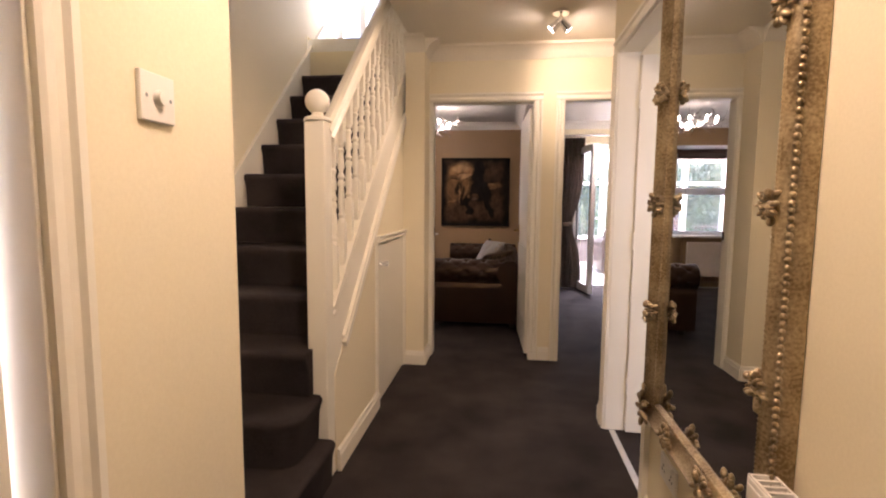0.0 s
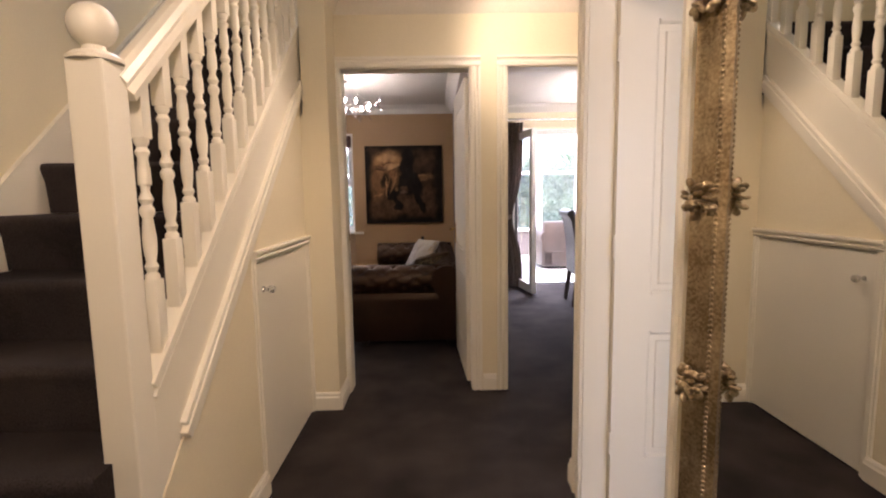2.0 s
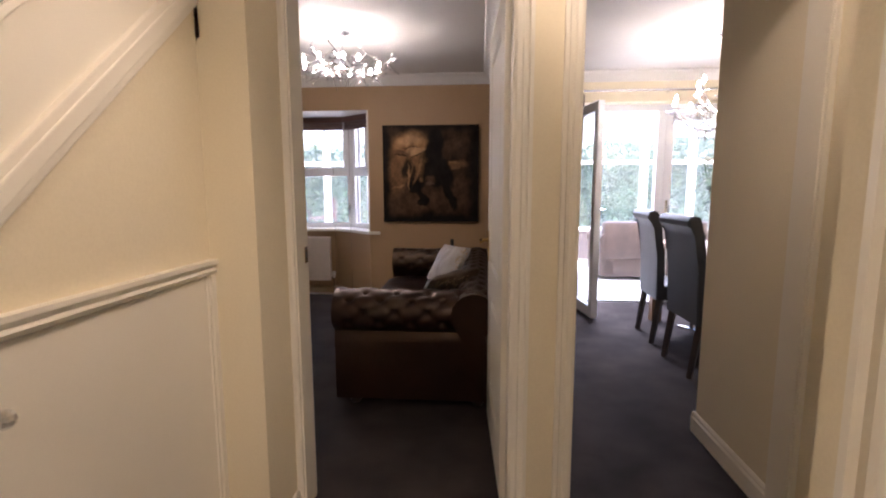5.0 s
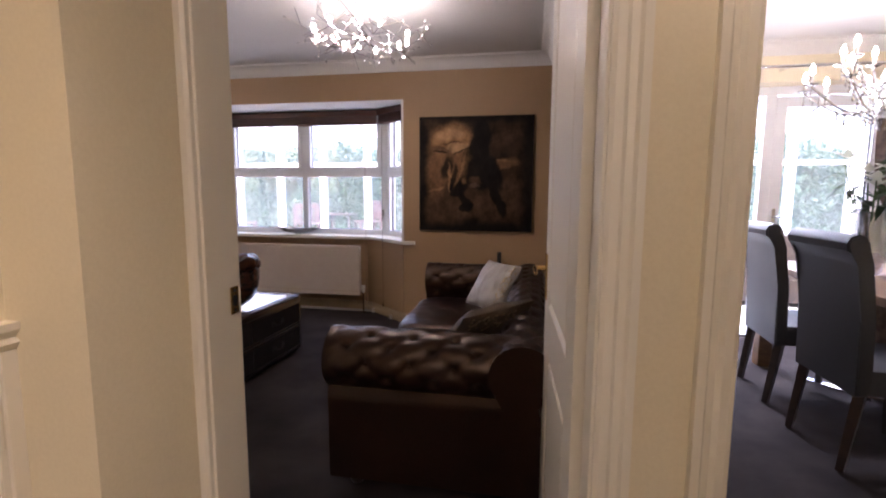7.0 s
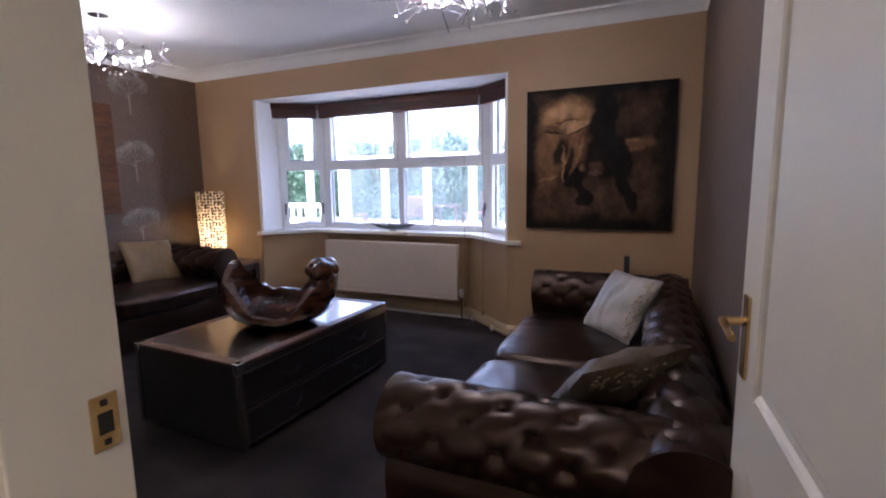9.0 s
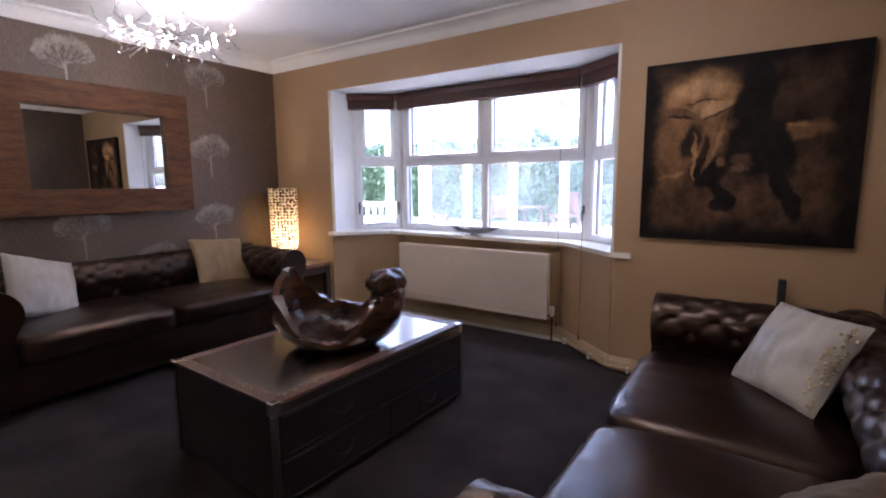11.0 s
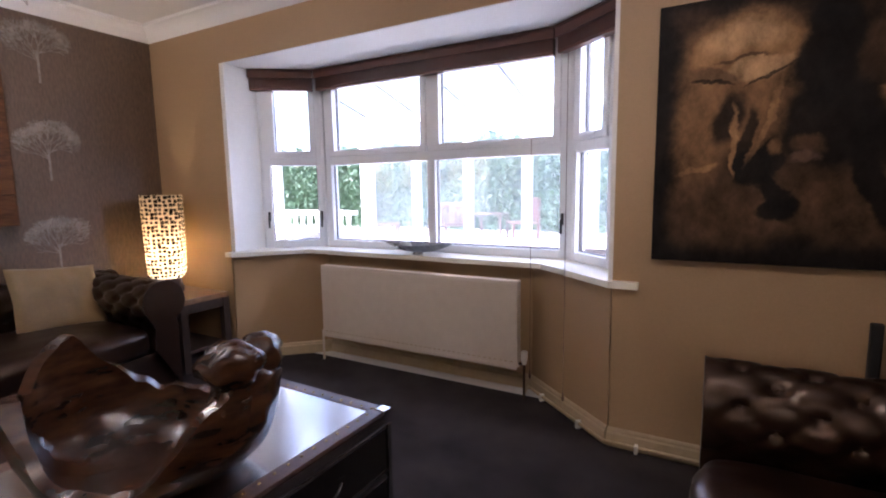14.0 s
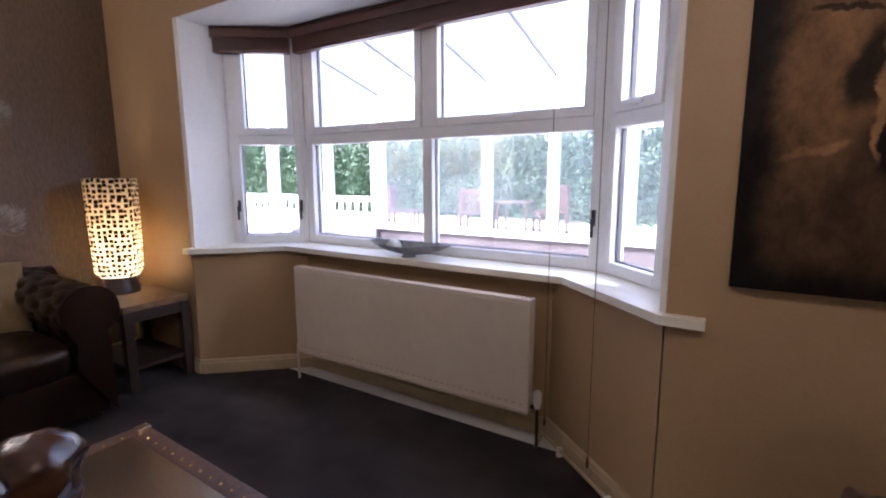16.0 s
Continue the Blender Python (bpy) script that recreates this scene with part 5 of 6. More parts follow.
        L.new(pos.outputs[0], mp.inputs[0])
        flat = N.new("ShaderNodeVectorMath")
        flat.operation = "MULTIPLY"
        flat.inputs[1].default_value = (1, 0, 1)
        L.new(mp.outputs[0], flat.inputs[0])
        ln = N.new("ShaderNodeVectorMath")
        ln.operation = "LENGTH"
        L.new(flat.outputs[0], ln.inputs[0])
        mr = N.new("ShaderNodeMapRange")
        mr.interpolation_type = "SMOOTHSTEP"
        mr.inputs[1].default_value, mr.inputs[2].default_value, mr.inputs[3].default_value, mr.inputs[4].default_value = 1 - soft, 1 + soft, wgt, 0
        L.new(ln.outputs["Value"], mr.inputs[0])
        mx = N.new("ShaderNodeMix")
        mx.data_type = "RGBA"
        mx.inputs["B"].default_value = (0, 0, 0, 1)
        L.new(mr.outputs[0], mx.inputs[0])
        L.new(colour, mx.inputs[6])
        mx.inputs[7].default_value = (*col, 1)
        colour = mx.outputs[2]
    grit = N.new("ShaderNodeTexNoise")
    grit.inputs["Scale"].default_value, grit.inputs["Detail"].default_value, grit.inputs["Roughness"].default_value = 9, 12, 0.7
    stretched = N.new("ShaderNodeMapping")
    stretched.inputs["Scale"].default_value, stretched.inputs["Rotation"].default_value = (1, 1, 0.7), (0, 0.5, 0)
    L.new(tc.outputs["Object"], stretched.inputs[0])
    L.new(stretched.outputs[0], grit.inputs["Vector"])
    gr = N.new("ShaderNodeMapRange")
    gr.inputs[1].default_value, gr.inputs[2].default_value, gr.inputs[3].default_value, gr.inputs[4].default_value = 0.33, 0.68, 0.35, 1.55
    L.new(grit.outputs[0], gr.inputs[0])
    gm = N.new("ShaderNodeVectorMath")
    gm.operation = "SCALE"
    L.new(colour, gm.inputs[0])
    L.new(gr.outputs[0], gm.inputs["Scale"])
    colour = gm.outputs[0]
    L.new(colour, b.inputs["Base Color"])
    b.inputs["Roughness"].default_value = 0.6
    b.inputs["Specular IOR Level"].default_value = 0.12
    weave = N.new("ShaderNodeTexNoise")
    weave.inputs["Scale"].default_value, weave.inputs["Detail"].default_value = 22, 10
    L.new(tc.outputs["Object"], weave.inputs["Vector"])
    bp = N.new("ShaderNodeBump")
    bp.inputs["Strength"].default_value, bp.inputs["Distance"].default_value = 0.8, 0.004
    L.new(weave.outputs[0], bp.inputs["Height"])
    L.new(bp.outputs[0], b.inputs["Normal"])
    return m


_p = thing("canvas_painting", "large square abstract canvas painting in dark browns and cream", "painting", pose(-0.346, YF, 1.403))
part("canvas", boxes((-0.510, 0.510, -0.036, -0.020, -0.508, 0.508), bevel=0.003), painting_material(), _p, "dark textured painted canvas")
for _x0, _x1, _z0, _z1 in ((-0.506, 0.506, 0.462, 0.504), (-0.506, 0.506, -0.504, -0.462), (-0.506, -0.464, -0.462, 0.462), (0.464, 0.506, -0.462, 0.462)):
    part("stretcher_bar", boxes((_x0, _x1, -0.020, -0.002, _z0, _z1)), M_DARKWOOD, _p, "dark wooden stretcher bar")

# ---- wooden mirror ----


def wood_mirror():
    y0, y1, z0, z1 = 4.98, 6.265, 1.025, 1.968
    m = thing("wooden_mirror", "wide wall mirror in a heavy chunky oak frame", "mirror", pose(XL + 0.001, (y0 + y1) / 2, (z0 + z1) / 2))
    a, b, w = (y1 - y0) / 2, (z1 - z0) / 2, 0.185
    part("mirror_glass", boxes((0.012, 0.018, -a + w - 0.01, a - w + 0.01, -b + w - 0.01, b - w + 0.01)), M_MIRROR, m, "clear mirror glass")
    for n, d in (("rail", (-a, a, b - w, b)), ("rail", (-a, a, -b, -b + w)), ("stile", (-a, -a + w, -b + w, b - w)), ("stile", (a - w, a, -b + w, b - w))):
        part(n, boxes((0, 0.07, d[0], d[1], d[2], d[3]), bevel=0.006), M_MIRRORWOOD, m, "thick rustic oak board")


wood_mirror()

# silver trees printed on the wallpaper


def paper_tree(rnd, size):
    """A flat printed tree: short trunk, boughs fanning into a round crown of fine twigs."""
    bm = bmesh.new()
    cz, R = size * 0.64, size * 0.42

    def twig(y, z, a, length, w, depth):
        y2, z2 = y + math.sin(a) * length, z + math.cos(a) * length
        if math.hypot(y2, z2 - cz) > R * rnd.uniform(0.92, 1.08):
            return
        x, py, pz = rnd.uniform(0.0002, 0.0022), math.cos(a) * w / 2, -math.sin(a) * w / 2
        bm.faces.new([bm.verts.new(v) for v in ((x, y - py, z - pz), (x, y + py, z + pz), (x, y2 + py * 0.7, z2 + pz * 0.7), (x, y2 - py * 0.7, z2 - pz * 0.7))])
        if depth:
            for turn in (-1, 1, rnd.choice((-0.25, 0.25))):
                twig(y2, z2, a + turn * rnd.uniform(0.25, 0.62), length * rnd.uniform(0.66, 0.86), max(w * 0.66, size * 0.0060), depth - 1)

    bar(bm, (0, 0, 0), (0, 0, size * 0.44), size * 0.030, 0.0002, (1, 0, 0))
    for k in range(9):
        twig(0, size * (0.30 + 0.012 * k), (k - 4) * 0.30 + rnd.uniform(-0.1, 0.1), size * 0.155, size * 0.012, 4)
    return bm


for _k in range(7):
    for _j in range(5):
        _y, _z = 6.48 - 0.51 * _k, 0.08 + 0.61 * _j - (0.305 if _k % 2 else 0.0)
        if _z < 0.05 or _z > 1.93 or (4.80 < _y < 6.27 and 0.70 < _z < 1.90):
            continue
        _t = part("wallpaper_tree", paper_tree(random.Random(_k * 7 + _j), 0.45), M_TREEPRINT, bpy.data.objects["wall_lounge_west"], "pale silver printed tree")
        _t.matrix_basis = Matrix.Translation((XL + 0.0012, _y, _z))

# ---- corner table and lamp ----


def side_table():
    t = thing("side_table", "dark wooden cube side table with an oak top in the corner", "side table", pose(-3.92, 6.99, 0))
    part("top", boxes((-0.27, 0.27, -0.185, 0.185, 0.465, 0.50), bevel=0.003), M_OAK, t, "oak table top")
    for x in (-0.245, 0.245):
        for y in (-0.16, 0.16):
            part("leg", boxes((x - 0.025, x + 0.025, y - 0.025, y + 0.025, 0, 0.465), bevel=0.002), M_DARKWOOD, t)
    for y in (-0.16, 0.16):
        part("rail", boxes((-0.22, 0.22, y - 0.015, y + 0.015, 0.40, 0.465)), M_DARKWOOD, t)
    for x in (-0.245, 0.245):
        part("rail", boxes((x - 0.015, x + 0.015, -0.135, 0.135, 0.40, 0.465)), M_DARKWOOD, t)
    part("shelf", boxes((-0.25, 0.25, -0.165, 0.165, 0.12, 0.14)), M_DARKWOOD, t)


side_table()


def shade_material():
    m = bpy.data.materials.new("mosaic_lamp_shade")
    m.use_nodes = True
    nt = m.node_tree
    N, L = nt.nodes, nt.links
    N.remove(N["Principled BSDF"])
    tc, sep, at, mul, comb = N.new("ShaderNodeTexCoord"), N.new("ShaderNodeSeparateXYZ"), N.new("ShaderNodeMath"), N.new("ShaderNodeMath"), N.new("ShaderNodeCombineXYZ")
    L.new(tc.outputs["Object"], sep.inputs[0])
    at.operation, mul.operation = "ARCTAN2", "MULTIPLY"
    L.new(sep.outputs[1], at.inputs[0])
    L.new(sep.outputs[0], at.inputs[1])
    L.new(at.outputs[0], mul.inputs[0])
    mul.inputs[1].default_value = 0.13
    L.new(mul.outputs[0], comb.inputs[0])
    L.new(sep.outputs[2], comb.inputs[1])
    vo = N.new("ShaderNodeTexVoronoi")
    vo.voronoi_dimensions, vo.distance = "2D", "CHEBYCHEV"
    vo.inputs["Scale"].default_value, vo.inputs["Randomness"].default_value = 34, 0.35
    L.new(comb.outputs[0], vo.inputs["Vector"])
    sc = N.new("ShaderNodeSeparateColor")
    L.new(vo.outputs["Color"], sc.inputs[0])
    size = N.new("ShaderNodeMapRange")
    size.inputs[3].default_value, size.inputs[4].default_value = 0.29, 0.41
    L.new(sc.outputs[0], size.inputs[0])
    less = N.new("ShaderNodeMath")
    less.operation = "LESS_THAN"
    L.new(vo.outputs["Distance"], less.inputs[0])
    L.new(size.outputs[0], less.inputs[1])
    tr, di, dark, mx, mx2 = N.new("ShaderNodeBsdfTranslucent"), N.new("ShaderNodeBsdfDiffuse"), N.new("ShaderNodeBsdfDiffuse"), N.new("ShaderNodeMixShader"), N.new("ShaderNodeMixShader")
    tr.inputs[0].default_value, di.inputs[0].default_value, dark.inputs[0].default_value = (0.90, 0.78, 0.58, 1), (0.72, 0.62, 0.45, 1), (0.02, 0.013, 0.01, 1)
    mx.inputs[0].default_value = 0.35
    L.new(tr.outputs[0], mx.inputs[1])
    L.new(di.outputs[0], mx.inputs[2])
    L.new(less.outputs[0], mx2.inputs[0])
    L.new(mx.outputs[0], mx2.inputs[1])
    L.new(dark.outputs[0], mx2.inputs[2])
    L.new(mx2.outputs[0], N["Material Output"].inputs[0])
    return m


def table_lamp():
    t = thing("table_lamp", "tall mosaic-patterned cylinder table lamp, lit, on the side table", "lamp", pose(-4.06, 6.99, 0.5005))
    part("base", lathe(bmesh.new(), [(0.10, 0), (0.10, 0.03), (0.09, 0.05), (0.085, 0.11)], 28), M_DARKWOOD, t, "dark wooden base", True)
    n = 40
    bm = bmesh.new()

    def ring(r, z):
        out = []
        for k in range(n):
            a = 2 * math.pi * k / n
            q = r * (1 + 0.05 * math.cos(4 * a))
            out.append(bm.verts.new((q * math.cos(a), q * math.sin(a), z)))
        return out

    rs = [ring(0.105, 0.105), ring(0.126, 0.14), ring(0.134, 0.40), ring(0.137, 0.695), ring(0.134, 0.695), ring(0.131, 0.40), ring(0.122, 0.14)]
    for a, b in zip(rs, rs[1:]):
        for k in range(n):
            bm.faces.new((a[k], a[(k + 1) % n], b[(k + 1) % n], b[k]))
    part("shade", bm, shade_material(), t, "cream glass mosaic shade with dark squares", True)
    part("bulb", ball(bmesh.new(), (0, 0, 0.24), 0.03, 12), M_BULB, t, "lit bulb", True)
    part("bulb_holder", tube(bmesh.new(), (0, 0, 0.11), (0, 0, 0.212), 0.014), M_BRASS, t)


table_lamp()

# boat bowl on the sill
_b = thing("boat_bowl", "slim pewter boat-shaped bowl on the window sill", "bowl", pose(-2.31, 7.61, SILL, 0, 0, 3) @ Matrix.Diagonal((1.05, 1.2, 1.25, 1)))
_bm = bmesh.new()
_rows = []
for _i in range(25):
    _u = -1 + 2 * _i / 24
    _row = []
    for _j in range(13):
        _v = -1 + 2 * _j / 12
        _w = 0.075 * (1 - abs(_u) ** 2.2) + 0.004
        _row.append(_bm.verts.new((_u * 0.245, _v * _w, 0.010 + 0.050 * abs(_u) ** 2.2 + 0.040 * _v * _v * (1 - abs(_u) ** 3))))
    _rows.append(_row)
for _a, _c in zip(_rows, _rows[1:]):
    for _j in range(12):
        _bm.faces.new((_a[_j], _a[_j + 1], _c[_j + 1], _c[_j]))
bmesh.ops.solidify(_bm, geom=_bm.faces[:], thickness=0.005)
part("bowl", _bm, M_TIN, _b, "", True)
part("foot", lathe(bmesh.new(), [(0.035, 0), (0.03, 0.008), (0.02, 0.014)], 16), M_TIN, _b, "", True)
part("pebble", ball(bmesh.new(), (-0.09, 0.0, 0.042), 0.035, 14, (1.2, 0.9, 0.8)), M_PETAL, _b, "smooth white pebble", True)

_f = thing("floor_stand", "slim black post standing behind the sofa arm", "stand", pose(-0.115, 7.115, 0))
part("post", boxes((-0.018, 0.018, -0.014, 0.014, 0.012, 0.715), bevel=0.006), M_BLACK, _f)
part("foot", lathe(bmesh.new(), [(0.07, 0), (0.07, 0.008), (0.03, 0.014)], 20), M_BLACK, _f)

# ---- twig chandeliers ----


def twig_chandelier(m):
    c = thing("twig_chandelier", "chrome twig chandelier with crystal drops and lit bulbs", "chandelier", m, "lounge chandeliers")
    rnd = random.Random(11)
    drops = {}
    part("ceiling_rose", lathe(bmesh.new(), [(0.06, -0.025), (0.062, -0.006), (0.055, -0.001)], 28), M_CHROME, c, "round chrome ceiling rose", True)
    part("stem", tube(bmesh.new(), (0, 0, -0.02), (0, 0, -0.25), 0.005), M_CHROME, c)
    part("hub", ball(bmesh.new(), (0, 0, -0.25), 0.028, 14), M_CHROME, c, "", True)
    for k in range(10):
        a = 2 * math.pi * k / 10 + rnd.uniform(-0.15, 0.15)
        d = Vector((math.cos(a), math.sin(a), 0))
        side = Vector((-d.y, d.x, 0))
        R = rnd.uniform(0.30, 0.36)
        pts = [Vector((0, 0, -0.25))]
        for j in range(1, 6):
            u = j / 5
            pts.append(d * R * u + side * 0.05 * math.sin(u * 3 + k) + Vector((0, 0, -0.25 - 0.07 * math.sin(u * 2.6) + 0.05 * u * u)))
        bm = bmesh.new()
        for j, (p, q) in enumerate(zip(pts, pts[1:])):
            tube(bm, p, q, 0.0048 - j * 0.0005, n=6)
        tips = []
        for j in range(13):
            o = pts[rnd.randint(2, 5)]
            e = o + d * rnd.uniform(-0.03, 0.13) + side * rnd.uniform(-0.13, 0.13) + Vector((0, 0, rnd.uniform(-0.09, 0.10)))
            tube(bm, o, e, 0.0024, 0.0015, 5)
            tips.append(e)
        arm = part("branch", bm, M_CHROME, c, "chrome twig branch")
        spots = []
        for e in tips:
            spots.append(Matrix.Translation(e) @ Euler((rnd.uniform(-1, 1), rnd.uniform(-1, 1), rnd.uniform(0, 6))).to_matrix().to_4x4() @ Matrix.Diagonal((0.0045, 0.0045, 0.013, 1)))
        for e in spots:
            if k % 2 in drops:
                alike("crystal_drop", drops[k % 2], arm, e)
            else:
                drop = bmesh.new()
                bmesh.ops.create_icosphere(drop, subdivisions=1, radius=1)
                drops[k % 2] = part("crystal_drop", drop, M_CHROME if k % 2 else M_CRYSTAL, arm, "faceted crystal drop")
                drops[k % 2].matrix_basis = e
        b = pts[4] + Vector((0, 0, 0.014))
        part("bulb", ball(tube(bmesh.new(), b - Vector((0, 0, 0.01)), b + Vector((0, 0, 0.012)), 0.007), b + Vector((0, 0, 0.020)), 0.0115, 10, (1, 1, 1.3)), M_BULB, arm, "small lit capsule bulb", True)
    return c


_c = twig_chandelier(pose(-0.85, 5.70, H))
copy_thing(_c, pose(-3.40, 5.68, H, 0, 0, 40))

# ---- dining room ----


def glazed_leaf(name, label, m, w, h, parent=None):
    d = thing(name, label, "door", m) if parent is None else parent
    f, t = 0.085, 0.03
    fr = part("frame", boxes((0, f, -t, t, 0.02, h), (w - f, w, -t, t, 0.02, h), (f, w - f, -t, t, 0.02, 0.02 + f + 0.02), (f, w - f, -t, t, h - f, h), bevel=0.005), M_UPVC, d, "white plastic door frame")
    part("pane", boxes((f, w - f, -0.004, 0.004, 0.02 + f + 0.02, h - f)), M_GLASS, d, "clear glass pane")
    part("gasket", boxes((f, f + 0.006, -0.012, 0.012, 0.13, h - f), (w - f - 0.006, w - f, -0.012, 0.012, 0.13, h - f)), M_BLACK, d, "black rubber seal")
    hb = boxes((w - 0.055, w - 0.03, t, t + 0.008, 0.92, 1.12), (w - 0.055, w - 0.03, -t - 0.008, -t, 0.92, 1.12), bevel=0.002)
    hd = part("handle", hb, M_CHROME, d, "chrome lever handle")
    part("lever", tube(tube(bmesh.new(), (w - 0.042, t, 1.05), (w - 0.042, t + 0.05, 1.05), 0.008), (w - 0.042, t + 0.046, 1.05), (w - 0.15, t + 0.046, 1.05), 0.008), M_CHROME, hd, "chrome lever")
    return d


_g = thing("door_garden_frame", "white plastic garden door frame", "door frame", pose(0, 7.40, 0), kind="structure")
part("frame", boxes((1.05, 1.12, -0.035, 0.035, 0, 2.12), (2.04, 2.12, -0.035, 0.035, 0, 2.05), (2.93, 3.0, -0.035, 0.035, 0, 2.12), (1.12, 2.93, -0.035, 0.035, 2.05, 2.12), (1.12, 2.93, -0.035, 0.035, 0, 0.02), bevel=0.004), M_UPVC, _g)
glazed_leaf("glazed_door", "white plastic glazed garden door, standing open into the room", pose(1.15, 7.36, 0, 0, 0, -81.5), 0.78, 2.04)
glazed_leaf("glazed_door", "white plastic glazed garden door, closed", pose(2.925, 7.405, 0, 0, 0, 180), 0.80, 2.04)


def curtain(label, x0, x1, y, tie):
    c = thing("curtain", label, "curtain", pose((x0 + x1) / 2, y, 0), "dining room curtains")
    w = x1 - x0
    bm = bmesh.new()
    n, m = 90, 40
    rows = []
    for j in range(m + 1):
        z = 0.02 + 2.16 * j / m
        pinch = 1 - 0.42 * math.exp(-((z - 0.95) / 0.30) ** 2)
        row = []
        for i in range(n + 1):
            u = i / n
            x = (u - 0.5) * w * pinch + tie * 0.07 * math.exp(-((z - 0.95) / 0.4) ** 2)
            yy = 0.032 * math.sin(u * 2 * math.pi * 7 + 0.4 * math.sin(z * 2)) + 0.012 * math.sin(u * 31 + z * 1.5)
            row.append(bm.verts.new((x, yy, z)))
        rows.append(row)
    for a, b in zip(rows, rows[1:]):
        for i in range(n):
            bm.faces.new((a[i], a[i + 1], b[i + 1], b[i]))
    bmesh.ops.solidify(bm, geom=bm.faces[:], thickness=0.003)
    part("fabric", bm, M_CURTAIN, c, "pleated brown patterned fabric", True)
    part("tieback", lathe(bmesh.new(), [(w * 0.24, 0.92), (w * 0.25, 0.95), (w * 0.24, 0.98)], 20, (tie * 0.07, 0)), M_CURTAIN, c, "fabric tieback", True)


curtain("brown patterned curtain tied back beside the garden doors", 0.90, 1.22, 7.10, -1)
curtain("brown patterned curtain hanging beside the garden doors", 2.70, 3.10, 7.10, 1)
_r = thing("curtain_rail", "slim steel curtain pole above the garden doors", "curtain pole", pose(2.0, 7.10, 2.215))
part("pole", tube(bmesh.new(), (-1.15, 0, 0), (1.15, 0, 0), 0.011, n=12), M_CHROME, _r, "", True)
for _x in (-1.15, 1.15):
    part("finial", ball(bmesh.new(), (_x, 0, 0), 0.022, 12), M_CHROME, _r, "", True)
for _x in (-0.9, 0.05, 0.9):
    part("bracket", boxes((_x - 0.008, _x + 0.008, -0.005, 0.10, -0.02, 0.012)), M_CHROME, _r)


def dining_chair(m):
    c = thing("dining_chair", "high-backed charcoal leather dining chair with a rolled top and oak legs", "chair", m, "chairs at the dining table")
    # local: faces +x, back at x = 0
    sec = [(0.02, 0.44), (0.0, 0.70), (-0.035, 0.98)]
    a0 = radians(200)
    cx, cz, r = -0.052, 1.030, 0.046
    sec += [(cx + r * math.cos(a), cz + r * math.sin(a)) for a in [radians(d) for d in (-10, 40, 80, 120, 160, 200, 240)]][::1]
    sec = [(0.055, 0.44), (0.045, 0.70), (0.012, 0.95)] + [(cx + r * math.cos(radians(d)), cz + r * math.sin(radians(d))) for d in (10, 50, 90, 130, 170, 210, 255)] + [(-0.040, 0.94), (-0.012, 0.70), (-0.002, 0.36), (0.05, 0.36)]
    bm = sweep(bmesh.new(), sec, (0, -0.235, 0), (0, 0.235, 0), (1, 0, 0))
    bmesh.ops.bevel(bm, geom=[e for e in bm.edges if abs(e.verts[0].co.y - e.verts[1].co.y) < 1e-4], offset=0.008, segments=2, affect="EDGES")
    part("backrest", bm, M_CHAIR, c, "rolled charcoal leather back", True)
    part("seat", boxes((0.04, 0.47, -0.235, 0.235, 0.36, 0.485), bevel=0.025), M_CHAIR, c, "padded charcoal leather seat", True)
    for x in (0.035, 0.44):
        for y in (-0.205, 0.205):
            bm = bmesh.new()
            tube(bm, (x - (0.05 if x < 0.1 else -0.01), y, 0), (x, y, 0.37), 0.021, 0.030, 4)
            part("leg", bm, M_DARKWOOD, c, "tapered dark wooden leg")
    return c


_ch = dining_chair(pose(1.60, 6.14, 0, 0, 0, -3))
copy_thing(_ch, pose(1.58, 5.42, 0, 0, 0, 2))


def dining_table():
    t = thing("dining_table", "oak dining table with chunky legs and a steel cross base", "table", pose(2.32, 5.72, 0))
    part("tabletop", boxes((-0.52, 0.52, -0.98, 0.98, 0.72, 0.765), bevel=0.004), M_OAK, t, "thick oak top")
    for x in (-0.47, 0.47):
        for y in (-0.92, 0.92):
            part("leg", boxes((x - 0.045, x + 0.045, y - 0.045, y + 0.045, 0, 0.72), bevel=0.004), M_OAK, t, "square oak leg")
    bm = bmesh.new()
    bar(bm, (-0.42, -0.5, 0.045), (0.42, 0.5, 0.045), 0.05, 0.02)
    bar(bm, (-0.42, 0.5, 0.066), (0.42, -0.5, 0.066), 0.05, 0.02)
    part("cross_base", bm, M_CHROME, t, "flat steel cross base")


dining_table()


